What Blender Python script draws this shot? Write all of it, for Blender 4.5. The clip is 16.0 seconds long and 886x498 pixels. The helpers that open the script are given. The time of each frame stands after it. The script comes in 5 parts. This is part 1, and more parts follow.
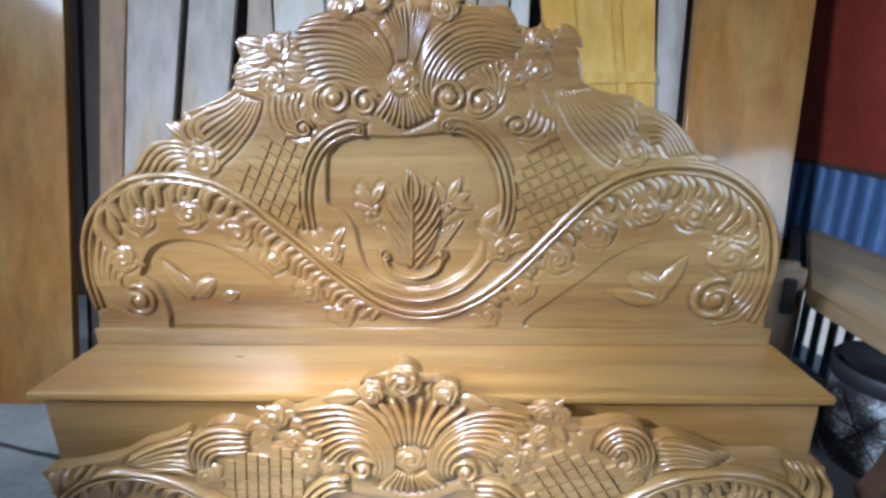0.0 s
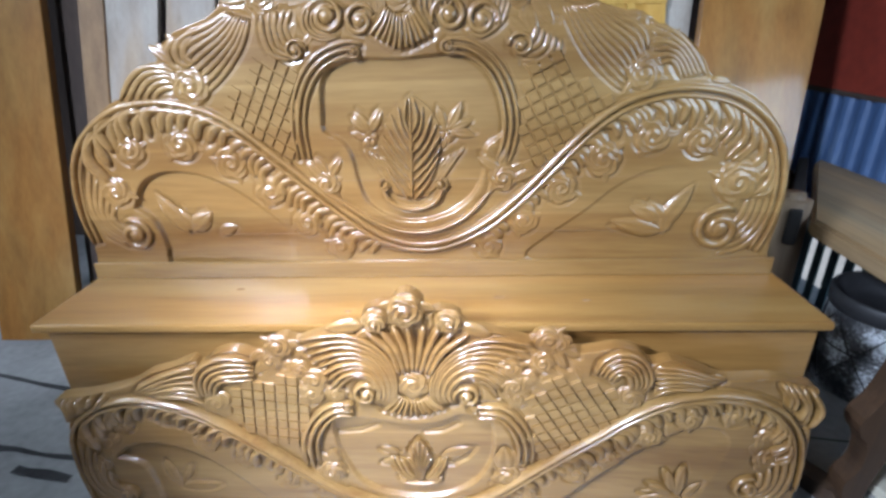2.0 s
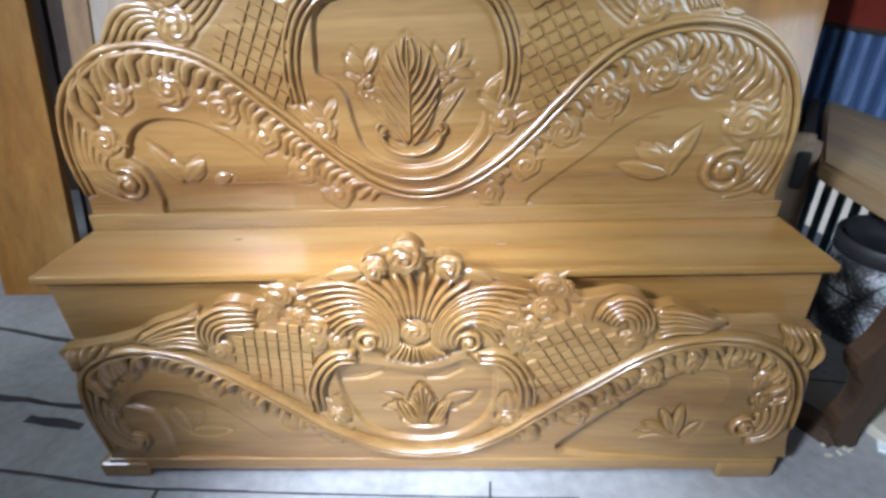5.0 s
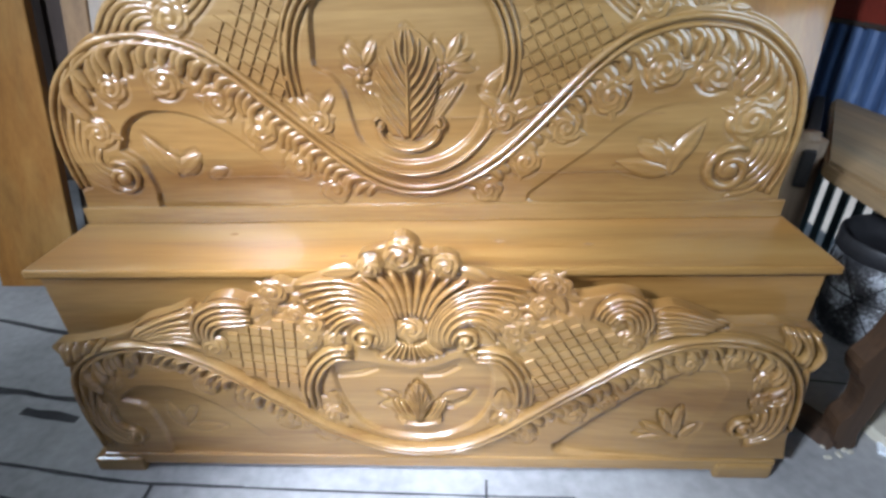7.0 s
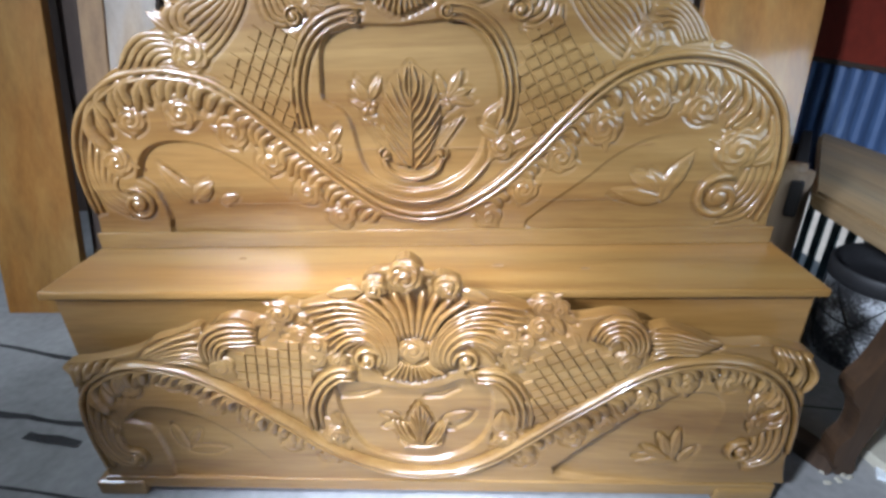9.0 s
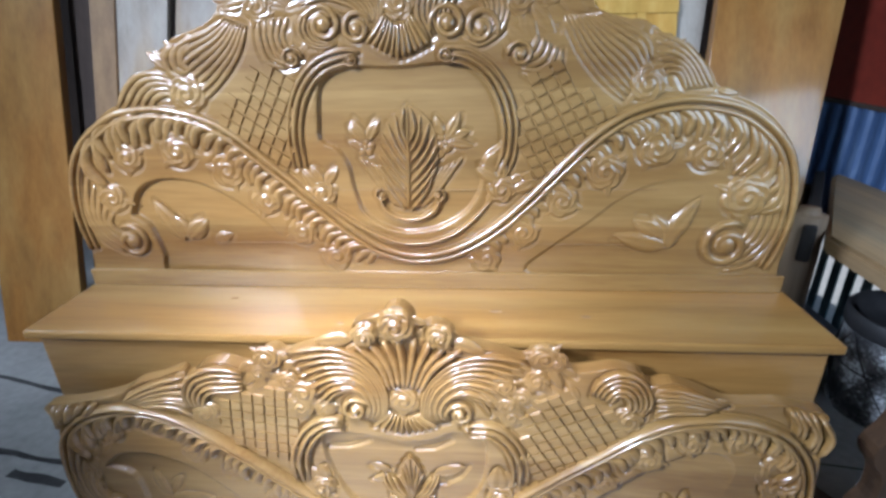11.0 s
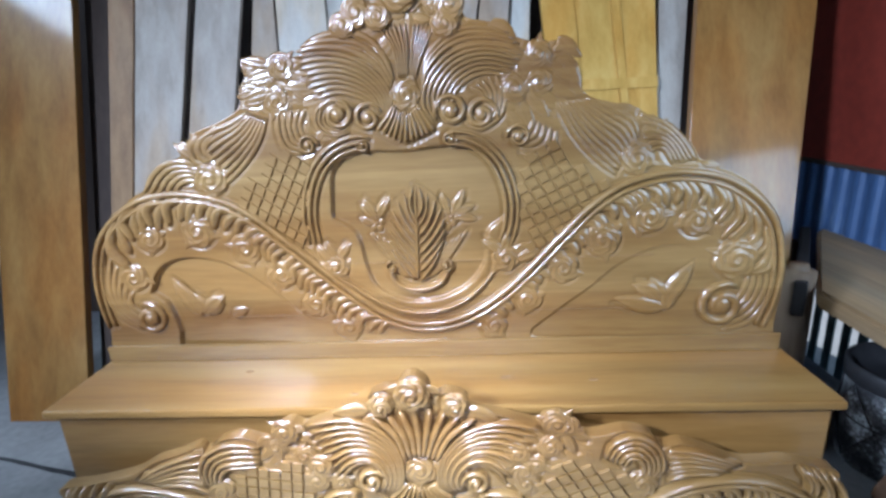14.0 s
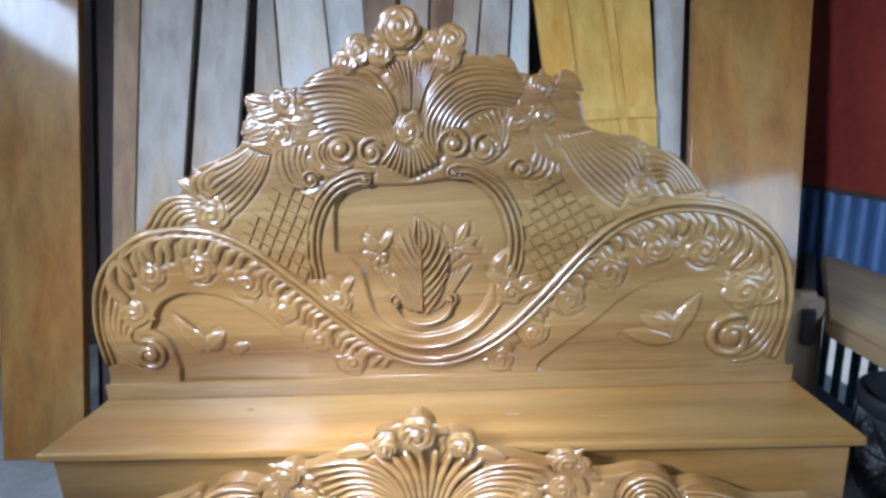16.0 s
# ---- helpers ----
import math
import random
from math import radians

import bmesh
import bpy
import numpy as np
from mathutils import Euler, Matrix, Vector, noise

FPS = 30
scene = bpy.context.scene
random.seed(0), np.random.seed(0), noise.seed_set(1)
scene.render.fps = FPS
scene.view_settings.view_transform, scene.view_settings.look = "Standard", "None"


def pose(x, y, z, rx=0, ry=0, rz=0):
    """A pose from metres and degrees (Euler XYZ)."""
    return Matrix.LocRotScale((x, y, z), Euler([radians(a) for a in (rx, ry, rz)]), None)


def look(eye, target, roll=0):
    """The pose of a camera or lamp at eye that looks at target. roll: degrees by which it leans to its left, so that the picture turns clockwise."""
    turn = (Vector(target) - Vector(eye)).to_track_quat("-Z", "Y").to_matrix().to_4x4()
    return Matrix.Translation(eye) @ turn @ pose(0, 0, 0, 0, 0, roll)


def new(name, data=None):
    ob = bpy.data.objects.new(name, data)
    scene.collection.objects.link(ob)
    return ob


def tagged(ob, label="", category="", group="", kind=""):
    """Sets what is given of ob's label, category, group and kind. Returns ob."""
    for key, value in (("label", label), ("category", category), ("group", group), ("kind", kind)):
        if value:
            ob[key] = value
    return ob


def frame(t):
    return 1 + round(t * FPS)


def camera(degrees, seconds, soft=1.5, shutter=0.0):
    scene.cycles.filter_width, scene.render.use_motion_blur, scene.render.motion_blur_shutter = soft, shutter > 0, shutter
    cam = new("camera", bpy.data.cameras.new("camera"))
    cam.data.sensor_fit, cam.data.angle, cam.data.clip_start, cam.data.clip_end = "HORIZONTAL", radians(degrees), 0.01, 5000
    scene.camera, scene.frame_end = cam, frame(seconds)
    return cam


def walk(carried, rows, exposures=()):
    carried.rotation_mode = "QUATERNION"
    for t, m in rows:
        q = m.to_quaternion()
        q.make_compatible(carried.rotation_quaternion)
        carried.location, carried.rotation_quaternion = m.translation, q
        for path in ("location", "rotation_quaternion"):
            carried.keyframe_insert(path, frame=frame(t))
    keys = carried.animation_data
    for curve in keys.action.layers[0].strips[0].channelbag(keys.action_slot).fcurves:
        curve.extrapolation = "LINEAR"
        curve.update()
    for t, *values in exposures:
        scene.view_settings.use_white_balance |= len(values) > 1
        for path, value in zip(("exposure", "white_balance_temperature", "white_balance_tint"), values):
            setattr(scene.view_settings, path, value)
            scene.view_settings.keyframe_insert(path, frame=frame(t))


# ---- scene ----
cam = camera(82.7, 16.0, soft=3.0)
PATH = [
    (0, (0.115, -1.29, 1.301), (0.032, 0.62, 0.714), -1.1),
    (0.5, (0.114, -1.286, 1.295), (0.034, 0.607, 0.656), -1.4),
    (1, (0.111, -1.281, 1.289), (0.031, 0.591, 0.59), -1.5),
    (1.5, (0.113, -1.278, 1.277), (0.028, 0.57, 0.516), -1.7),
    (2, (0.111, -1.276, 1.269), (0.028, 0.552, 0.46), -1.6),
    (2.5, (0.107, -1.278, 1.263), (0.024, 0.533, 0.418), -2.0),
    (3, (0.113, -1.276, 1.26), (0.025, 0.516, 0.377), -2.7),
    (3.5, (0.112, -1.275, 1.251), (0.025, 0.502, 0.338), -2.8),
    (4, (0.11, -1.276, 1.247), (0.023, 0.487, 0.307), -2.8),
    (6.5, (0.115, -1.241, 1.243), (0.024, 0.493, 0.249), -1.9),
    (7, (0.119, -1.244, 1.245), (0.025, 0.487, 0.247), -2.0),
    (7.5, (0.12, -1.266, 1.237), (0.026, 0.468, 0.244), -2.0),
    (8, (0.117, -1.294, 1.232), (0.025, 0.458, 0.273), -1.9),
    (8.5, (0.121, -1.301, 1.238), (0.026, 0.476, 0.325), -1.9),
    (9, (0.118, -1.297, 1.245), (0.024, 0.497, 0.366), -1.8),
    (11.5, (0.158, -1.237, 1.277), (0.015, 0.612, 0.528), -1.2),
    (12, (0.125, -1.253, 1.286), (-0.017, 0.613, 0.581), -1.2),
    (12.5, (0.106, -1.29, 1.29), (-0.03, 0.598, 0.642), -1.1),
    (13, (0.106, -1.304, 1.3), (-0.02, 0.602, 0.707), -1.2),
    (13.5, (0.113, -1.3, 1.307), (-0.007, 0.615, 0.741), -2.2),
    (14, (0.126, -1.294, 1.316), (0.008, 0.623, 0.755), -2.8),
    (14.5, (0.121, -1.278, 1.323), (0.003, 0.644, 0.783), -3.3),
    (15, (0.116, -1.267, 1.323), (-0.002, 0.656, 0.789), -3.4),
    (15.5, (0.117, -1.265, 1.325), (-0.002, 0.665, 0.814), -3.4),
    (16, (0.115, -1.277, 1.331), (0.001, 0.666, 0.87), -3.3),
]
walk(cam, [(t, look(eye, target, roll)) for t, eye, target, roll in PATH], exposures=[(0.0, 0.03, 5200, 9), (3.5, 0.03, 5650, 10), (9.0, 0.03, 5700, 10), (12.5, 0.0, 5150, 9), (16.0, 0.0, 5100, 9)])

# ---- world, sun, lights ----
world = bpy.data.worlds.new("sky")
scene.world = world
world.use_nodes = True
wn = world.node_tree.nodes
sky = wn.new("ShaderNodeTexSky")
sky.sky_type, sky.sun_disc = "NISHITA", False
sky.sun_elevation, sky.sun_rotation = radians(45), radians(-8)
world.node_tree.links.new(sky.outputs[0], wn["Background"].inputs[0])
wn["Background"].inputs[1].default_value = 0.045
sun = new("sun", bpy.data.lights.new("sun", "SUN"))
sun.data.energy, sun.data.angle, sun.data.color = 4.0, radians(1), (1, 0.95, 0.88)
sun.matrix_world = look((-1.2, 8, 8), (0, 0, 0))


def area_lamp(name, eye, target, w, h, energy, color):
    ob = new(name, bpy.data.lights.new(name, "AREA"))
    ob.data.shape, ob.data.size, ob.data.size_y = "RECTANGLE", w, h
    ob.data.energy, ob.data.color = energy, color
    ob.matrix_world = look(eye, target)
    return ob


# fill lamp added at the left to brighten the floor; no door known
area_lamp("left_fill", (-2.93, -1.55, 1.35), (0.0, -0.2, 0.7), 1.1, 1.7, 1.6, (0.95, 0.98, 1.0)).data.spread = radians(100)
# key lamp for light on the carving from upper left; its window is assumed
area_lamp("upper_left_key", (-1.75, -2.33, 2.5), (-0.1, -0.2, 0.4), 0.32, 0.3, 78, (0.88, 0.92, 1.0)).data.spread = radians(100)
# narrow lamp added overhead to brighten the middle of the footboard
area_lamp("overhead_fill", (-0.5, -1.5, 3.15), (-0.12, -0.32, 0.42), 0.5, 0.5, 7.5, (0.86, 0.88, 1.0)).data.spread = radians(27)
# narrow lamp added in front to lift the footboard's centre, no door seen
area_lamp("front_fill", (0.05, -2.33, 1.45), (-0.02, -0.34, 0.17), 0.8, 1.1, 2.4, (0.8, 0.82, 1.0)).data.spread = radians(27)
area_lamp("side_daylight", (1.88, -0.55, 1.35), (1.3, 1.0, 1.1), 1.7, 0.7, 14, (0.72, 0.88, 1.0)).data.spread = radians(125)
area_lamp("eave_daylight", (-2.97, 0.2, 2.98), (-1.5, 0.7, 1.1), 3.0, 0.38, 24, (0.84, 0.92, 1.0)).data.spread = radians(100)


# ---- materials ----
def mat(name):
    m = bpy.data.materials.new(name)
    m.use_nodes = True
    return m, m.node_tree.nodes, m.node_tree.links, m.node_tree.nodes["Principled BSDF"]


def ramp(n, stops):
    r = n.new("ShaderNodeValToRGB")
    while len(r.color_ramp.elements) < len(stops):
        r.color_ramp.elements.new(0.5)
    for e, (p, c) in zip(r.color_ramp.elements, stops):
        e.position, e.color = p, (*c, 1)
    return r


def wood(name, dark, mid, light, rough, axis="x", coat=0.0, bump=0.05, scale=1.0, coat_rough=0.12, coat_ior=1.5, planks=0.0):
    """Sawn or varnished timber with the grain along one axis of the world."""
    m, n, l, p = mat(name)
    tc = n.new("ShaderNodeTexCoord")
    mp = n.new("ShaderNodeMapping")
    mp.inputs["Scale"].default_value = {"x": (0.7, 9, 9), "z": (10, 10, 0.35), "y": (9, 0.6, 9)}[axis]
    info = n.new("ShaderNodeObjectInfo")
    add = n.new("ShaderNodeVectorMath")
    add.operation = "ADD"
    geo = n.new("ShaderNodeNewGeometry")
    place_out = geo.outputs["Position"] if planks else tc.outputs["Object"]
    l.new(place_out, add.inputs[0])
    off = n.new("ShaderNodeVectorMath")
    off.operation = "SCALE"
    off.inputs[0].default_value = (3.1, 1.7, 2.3)
    off.inputs["Scale"].default_value = 0.3
    if not planks:
        l.new(info.outputs["Random"], off.inputs["Scale"])
    l.new(off.outputs[0], add.inputs[1])
    l.new(add.outputs[0], mp.inputs[0])
    big = n.new("ShaderNodeTexNoise")
    big.inputs["Scale"].default_value, big.inputs["Detail"].default_value = 1.6 * scale, 5
    big.inputs["Distortion"].default_value = 0.35
    fine = n.new("ShaderNodeTexNoise")
    fine.inputs["Scale"].default_value, fine.inputs["Detail"].default_value = 14 * scale, 6
    l.new(mp.outputs[0], big.inputs[0])
    l.new(mp.outputs[0], fine.inputs[0])
    mix = n.new("ShaderNodeMix")
    mix.data_type = "FLOAT"
    mix.inputs[0].default_value = 0.3 if planks else 0.25
    l.new(big.outputs[0], mix.inputs[2])
    l.new(fine.outputs[0], mix.inputs[3])
    r = ramp(n, [(0.3, dark), (0.5, mid), (0.72, light)])
    tone = mix.outputs[0]
    if planks:
        sep = n.new("ShaderNodeSeparateXYZ")
        l.new(place_out, sep.inputs[0])
        step = n.new("ShaderNodeMath")
        step.operation, step.inputs[1].default_value = "SNAP", planks
        l.new(sep.outputs["Z"], step.inputs[0])
        band = n.new("ShaderNodeTexWhiteNoise")
        band.noise_dimensions = "1D"
        l.new(step.outputs[0], band.inputs["W"])
        shift = n.new("ShaderNodeMath")
        shift.operation, shift.inputs[1].default_value = "MULTIPLY_ADD", 0.18
        shift.inputs[2].default_value = -0.09
        l.new(band.outputs["Value"], shift.inputs[0])
        both = n.new("ShaderNodeMath")
        both.operation = "ADD"
        l.new(tone, both.inputs[0])
        l.new(shift.outputs[0], both.inputs[1])
        tone = both.outputs[0]
    l.new(tone, r.inputs[0])
    # broad patches of redder heartwood and yellower sapwood
    patch = n.new("ShaderNodeTexNoise")
    patch.inputs["Scale"].default_value, patch.inputs["Detail"].default_value = 0.55, 3
    l.new(mp.outputs[0], patch.inputs[0])
    hue = ramp(n, [(0.38, (1.0, 0.86, 0.66)), (0.5, (0.98, 0.96, 0.92)), (0.62, (0.97, 1.0, 1.0))])
    l.new(patch.outputs[0], hue.inputs[0])
    tinted = n.new("ShaderNodeMix")
    tinted.data_type, tinted.blend_type = "RGBA", "MULTIPLY"
    tinted.inputs[0].default_value = 0.8
    l.new(r.outputs[0], tinted.inputs[6])
    l.new(hue.outputs[0], tinted.inputs[7])
    l.new(tinted.outputs[2], p.inputs["Base Color"])
    rr = n.new("ShaderNodeMapRange")
    rr.inputs[3].default_value, rr.inputs[4].default_value = rough - 0.08, rough + 0.1
    l.new(big.outputs[0], rr.inputs[0])
    l.new(rr.outputs[0], p.inputs["Roughness"])
    b = n.new("ShaderNodeBump")
    b.inputs["Strength"].default_value, b.inputs["Distance"].default_value = bump, 0.004
    l.new(fine.outputs[0], b.inputs["Height"])
    l.new(b.outputs[0], p.inputs["Normal"])
    p.inputs["Coat Weight"].default_value = coat
    p.inputs["Specular IOR Level"].default_value = 0.2 if coat else 0.5
    p.inputs["Coat Roughness"].default_value = coat_rough
    p.inputs["Coat IOR"].default_value = coat_ior
    return m


VARNISH = wood("varnished_teak", (0.147, 0.071, 0.017), (0.217, 0.122, 0.035), (0.285, 0.173, 0.058), 0.5, "x", coat=1.0, coat_rough=0.21, bump=0.02, coat_ior=1.7, planks=0.115)
# teak of the shelf top, a lighter tone than VARNISH with a rougher coat
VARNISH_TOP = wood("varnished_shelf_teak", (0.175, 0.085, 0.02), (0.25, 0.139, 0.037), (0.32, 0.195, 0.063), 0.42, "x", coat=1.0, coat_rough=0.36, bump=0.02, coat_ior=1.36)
HONEY = wood("honey_board_wood", (0.16, 0.075, 0.017), (0.235, 0.12, 0.03), (0.305, 0.172, 0.05), 0.45, "z", coat=0.7, bump=0.02, scale=0.6)
DULL_HONEY = wood("dull_honey_wood", (0.15, 0.08, 0.03), (0.22, 0.125, 0.05), (0.28, 0.17, 0.075), 0.6, "z", bump=0.1)
GREY = wood("grey_sawn_wood", (0.24, 0.198, 0.16), (0.34, 0.287, 0.236), (0.42, 0.365, 0.305), 0.7, "z", bump=0.2)
PALE = wood("pale_sawn_wood", (0.34, 0.31, 0.265), (0.46, 0.425, 0.37), (0.55, 0.52, 0.46), 0.7, "z", bump=0.2)
BROWN = wood("brown_sawn_wood", (0.10, 0.06, 0.035), (0.2, 0.125, 0.07), (0.28, 0.19, 0.11), 0.65, "z", bump=0.2)
YELLOW = wood("yellow_fresh_wood", (0.36, 0.2, 0.04), (0.47, 0.28, 0.065), (0.56, 0.37, 0.11), 0.4, "z", coat=0.2)
DARKWOOD = wood("dark_stained_wood", (0.02, 0.012, 0.008), (0.05, 0.03, 0.018), (0.09, 0.055, 0.03), 0.5, "z", bump=0.15)
BENCHWOOD = wood("worn_bench_wood", (0.13, 0.095, 0.052), (0.27, 0.2, 0.115), (0.4, 0.32, 0.21), 0.6, "y", bump=0.3, scale=0.5)


def rough_surface(name, stops, rough, scale, bump=0.2, metal=0.0, stretch=(1, 1, 1)):
    m, n, l, p = mat(name)
    tc = n.new("ShaderNodeTexCoord")
    mp = n.new("ShaderNodeMapping")
    mp.inputs["Scale"].default_value = stretch
    l.new(tc.outputs["Object"], mp.inputs[0])
    a = n.new("ShaderNodeTexNoise")
    a.inputs["Scale"].default_value, a.inputs["Detail"].default_value = scale, 8
    b = n.new("ShaderNodeTexNoise")
    b.inputs["Scale"].default_value, b.inputs["Detail"].default_value = scale * 14, 4
    l.new(mp.outputs[0], a.inputs[0])
    l.new(mp.outputs[0], b.inputs[0])
    mix = n.new("ShaderNodeMix")
    mix.data_type = "FLOAT"
    mix.inputs[0].default_value = 0.3
    l.new(a.outputs[0], mix.inputs[2])
    l.new(b.outputs[0], mix.inputs[3])
    r = ramp(n, stops)
    l.new(mix.outputs[0], r.inputs[0])
    l.new(r.outputs[0], p.inputs["Base Color"])
    p.inputs["Roughness"].default_value, p.inputs["Metallic"].default_value = rough, metal
    bp = n.new("ShaderNodeBump")
    bp.inputs["Strength"].default_value, bp.inputs["Distance"].default_value = bump, 0.006
    l.new(mix.outputs[0], bp.inputs["Height"])
    l.new(bp.outputs[0], p.inputs["Normal"])
    return m


CONCRETE = rough_surface("worn_concrete", [(0.3, (0.14, 0.141, 0.138)), (0.5, (0.235, 0.234, 0.226)), (0.68, (0.33, 0.327, 0.312))], 0.7, 2.2)
CRACK = rough_surface("dirt_in_joint", [(0.3, (0.015, 0.015, 0.016)), (0.7, (0.05, 0.05, 0.05))], 0.9, 6)
RED = rough_surface("red_painted_tin", [(0.3, (0.14, 0.018, 0.01)), (0.55, (0.24, 0.035, 0.018)), (0.75, (0.28, 0.05, 0.025))], 0.6, 1.5)
BLUE = rough_surface("blue_painted_tin", [(0.3, (0.03, 0.06, 0.14)), (0.55, (0.07, 0.12, 0.24)), (0.75, (0.20, 0.26, 0.36))], 0.45, 4, stretch=(1, 1, 0.3))
DARKWALL = rough_surface("dark_plank_wall", [(0.3, (0.03, 0.02, 0.015)), (0.7, (0.08, 0.055, 0.04))], 0.8, 3, stretch=(1, 1, 0.2))
PLASTER = rough_surface("old_plaster", [(0.3, (0.32, 0.30, 0.27)), (0.7, (0.5, 0.48, 0.44))], 0.85, 1.5)
TIN = rough_surface("roof_tin", [(0.3, (0.10, 0.10, 0.10)), (0.7, (0.24, 0.24, 0.24))], 0.5, 2)
BLACK = rough_surface("black_rubber", [(0.3, (0.008, 0.008, 0.009)), (0.7, (0.03, 0.03, 0.032))], 0.55, 6)
STAINED = rough_surface("paint_stained_drum", [(0.42, (0.012, 0.012, 0.014)), (0.5, (0.10, 0.10, 0.10)), (0.58, (0.5, 0.52, 0.54))], 0.6, 7)
NEAR_BLACK = rough_surface("near_black_wood", [(0.3, (0.006, 0.004, 0.003)), (0.7, (0.018, 0.012, 0.008))], 0.9, 6)
SLAT = rough_surface("teal_slat", [(0.3, (0.05, 0.09, 0.1)), (0.7, (0.09, 0.14, 0.155))], 0.6, 5)
WHITE = rough_surface("white_painted_slat", [(0.3, (0.62, 0.68, 0.72)), (0.7, (0.8, 0.84, 0.86))], 0.6, 5)
BEIGE = rough_surface("pale_beige_board", [(0.3, (0.42, 0.39, 0.30)), (0.7, (0.56, 0.53, 0.43))], 0.7, 3)


# ---- building helpers ----
def thing(name, at, label, category, group="", kind=""):
    ob = new(name)
    ob.location = at
    ob.empty_display_size = 0.05
    return tagged(ob, label, category, group, kind)


def base_of(ob):
    v = Vector((0, 0, 0))
    while ob is not None:
        v += Vector(ob.location)
        ob = ob.parent
    return v


def part(name, bm, material, parent=None, label="", smooth=False):
    """Links a bmesh that is given in world metres as one mesh object."""
    me = bpy.data.meshes.new(name)
    if parent is not None:
        bmesh.ops.translate(bm, verts=bm.verts, vec=-base_of(parent))
    if smooth:
        for f in bm.faces:
            f.smooth = True
    bm.to_mesh(me)
    bm.free()
    me.materials.append(material)
    ob = new(name, me)
    ob.parent = parent
    return tagged(ob, label) if label else ob


def box(bm, lo, hi, bevel=0.0):
    r = bmesh.ops.create_cube(bm, size=1.0, matrix=Matrix.LocRotScale(
        [(a + b) / 2 for a, b in zip(lo, hi)], None, [b - a for a, b in zip(lo, hi)]))
    if bevel:
        es = list({e for v in r["verts"] for e in v.link_edges})
        bmesh.ops.bevel(bm, geom=es, offset=bevel, segments=2, affect="EDGES", profile=0.6)
    return bm


def box_part(name, lo, hi, material, parent=None, label="", bevel=0.003):
    return part(name, box(bmesh.new(), lo, hi, bevel), material, parent, label)


def structure(name, lo, hi, material, label, category):
    return tagged(box_part(name, lo, hi, material, None, "", 0.0), label, category, "", "structure")


def resample(pts, n):
    """Catmull-Rom through the points, n places at even steps."""
    p = np.array(pts, float)
    p = np.vstack([2 * p[0] - p[1], p, 2 * p[-1] - p[-2]])
    out = []
    for i in range(1, len(p) - 2):
        for t in np.linspace(0, 1, 12, endpoint=False):
            a, b, c, d = p[i - 1], p[i], p[i + 1], p[i + 2]
            out.append(0.5 * (2 * b + (c - a) * t + (2 * a - 5 * b + 4 * c - d) * t**2 + (3 * b - a - 3 * c + d) * t**3))
    out.append(p[-2])
    out = np.array(out)
    s = np.r_[0, np.cumsum(np.linalg.norm(np.diff(out, axis=0), axis=1))]
    q = np.linspace(0, s[-1], n)
    return np.stack([np.interp(q, s, out[:, k]) for k in range(out.shape[1])], 1)


def slab(bm, outline, y_front, y_back, fields=()):
    """A board with a sawn outline in the x-z plane; fields: (outline, depth) of panels sunk into its face."""
    loops = [[bm.verts.new((x, y_front, z)) for x, z in ring] for ring in (outline, *(f[0] for f in fields))]
    edges = [bm.edges.new((ring[i - 1], ring[i])) for ring in loops for i in range(len(ring))]
    bmesh.ops.triangle_fill(bm, use_beauty=True, edges=edges, normal=(0, -1, 0))
    for ring, field in zip(loops, ((outline, y_back - y_front), *fields)):
        depth = field[1]
        share = [1.0] * len(ring)
        if len(field) > 2:
            run = [v.co.x * field[2][0] + v.co.z * field[2][1] for v in ring]
            share = [max(0.06, ((q - min(run)) / (max(run) - min(run)))) ** 0.7 for q in run]
        low = [bm.verts.new(v.co + Vector((0, depth * w, 0))) for v, w in zip(ring, share)]
        for i in range(len(ring)):
            bm.faces.new((ring[i - 1], ring[i], low[i], low[i - 1]))
        es = [bm.edges.get((low[i - 1], low[i])) for i in range(len(low))]
        bmesh.ops.triangle_fill(bm, use_beauty=True, edges=es, normal=(0, -1, 0))
    bmesh.ops.recalc_face_normals(bm, faces=bm.faces)
    return bm


def distance(xs, zs, line, half=None):
    """From every place to a line of points, less the half width that runs along it."""
    best = np.full(xs.shape, 9.0)
    for i in range(len(line) - 1):
        a, b = line[i], line[i + 1]
        d = b - a
        q = np.clip(((xs - a[0]) * d[0] + (zs - a[1]) * d[1]) / max(d @ d, 1e-12), 0, 1)
        r = np.hypot(xs - a[0] - q * d[0], zs - a[1] - q * d[1])
        if half is not None:
            r = r - (half[i] + (half[i + 1] - half[i]) * q)
        best = np.minimum(best, r)
    return best


def within_ring(xs, zs, ring):
    hit = np.zeros(xs.shape, bool)
    for (x0, z0), (x1, z1) in zip(ring, np.roll(ring, -1, axis=0)):
        if z0 != z1:
            hit ^= ((z0 > zs) != (z1 > zs)) & (xs < (x1 - x0) * (zs - z0) / (z1 - z0) + x0)
    return hit


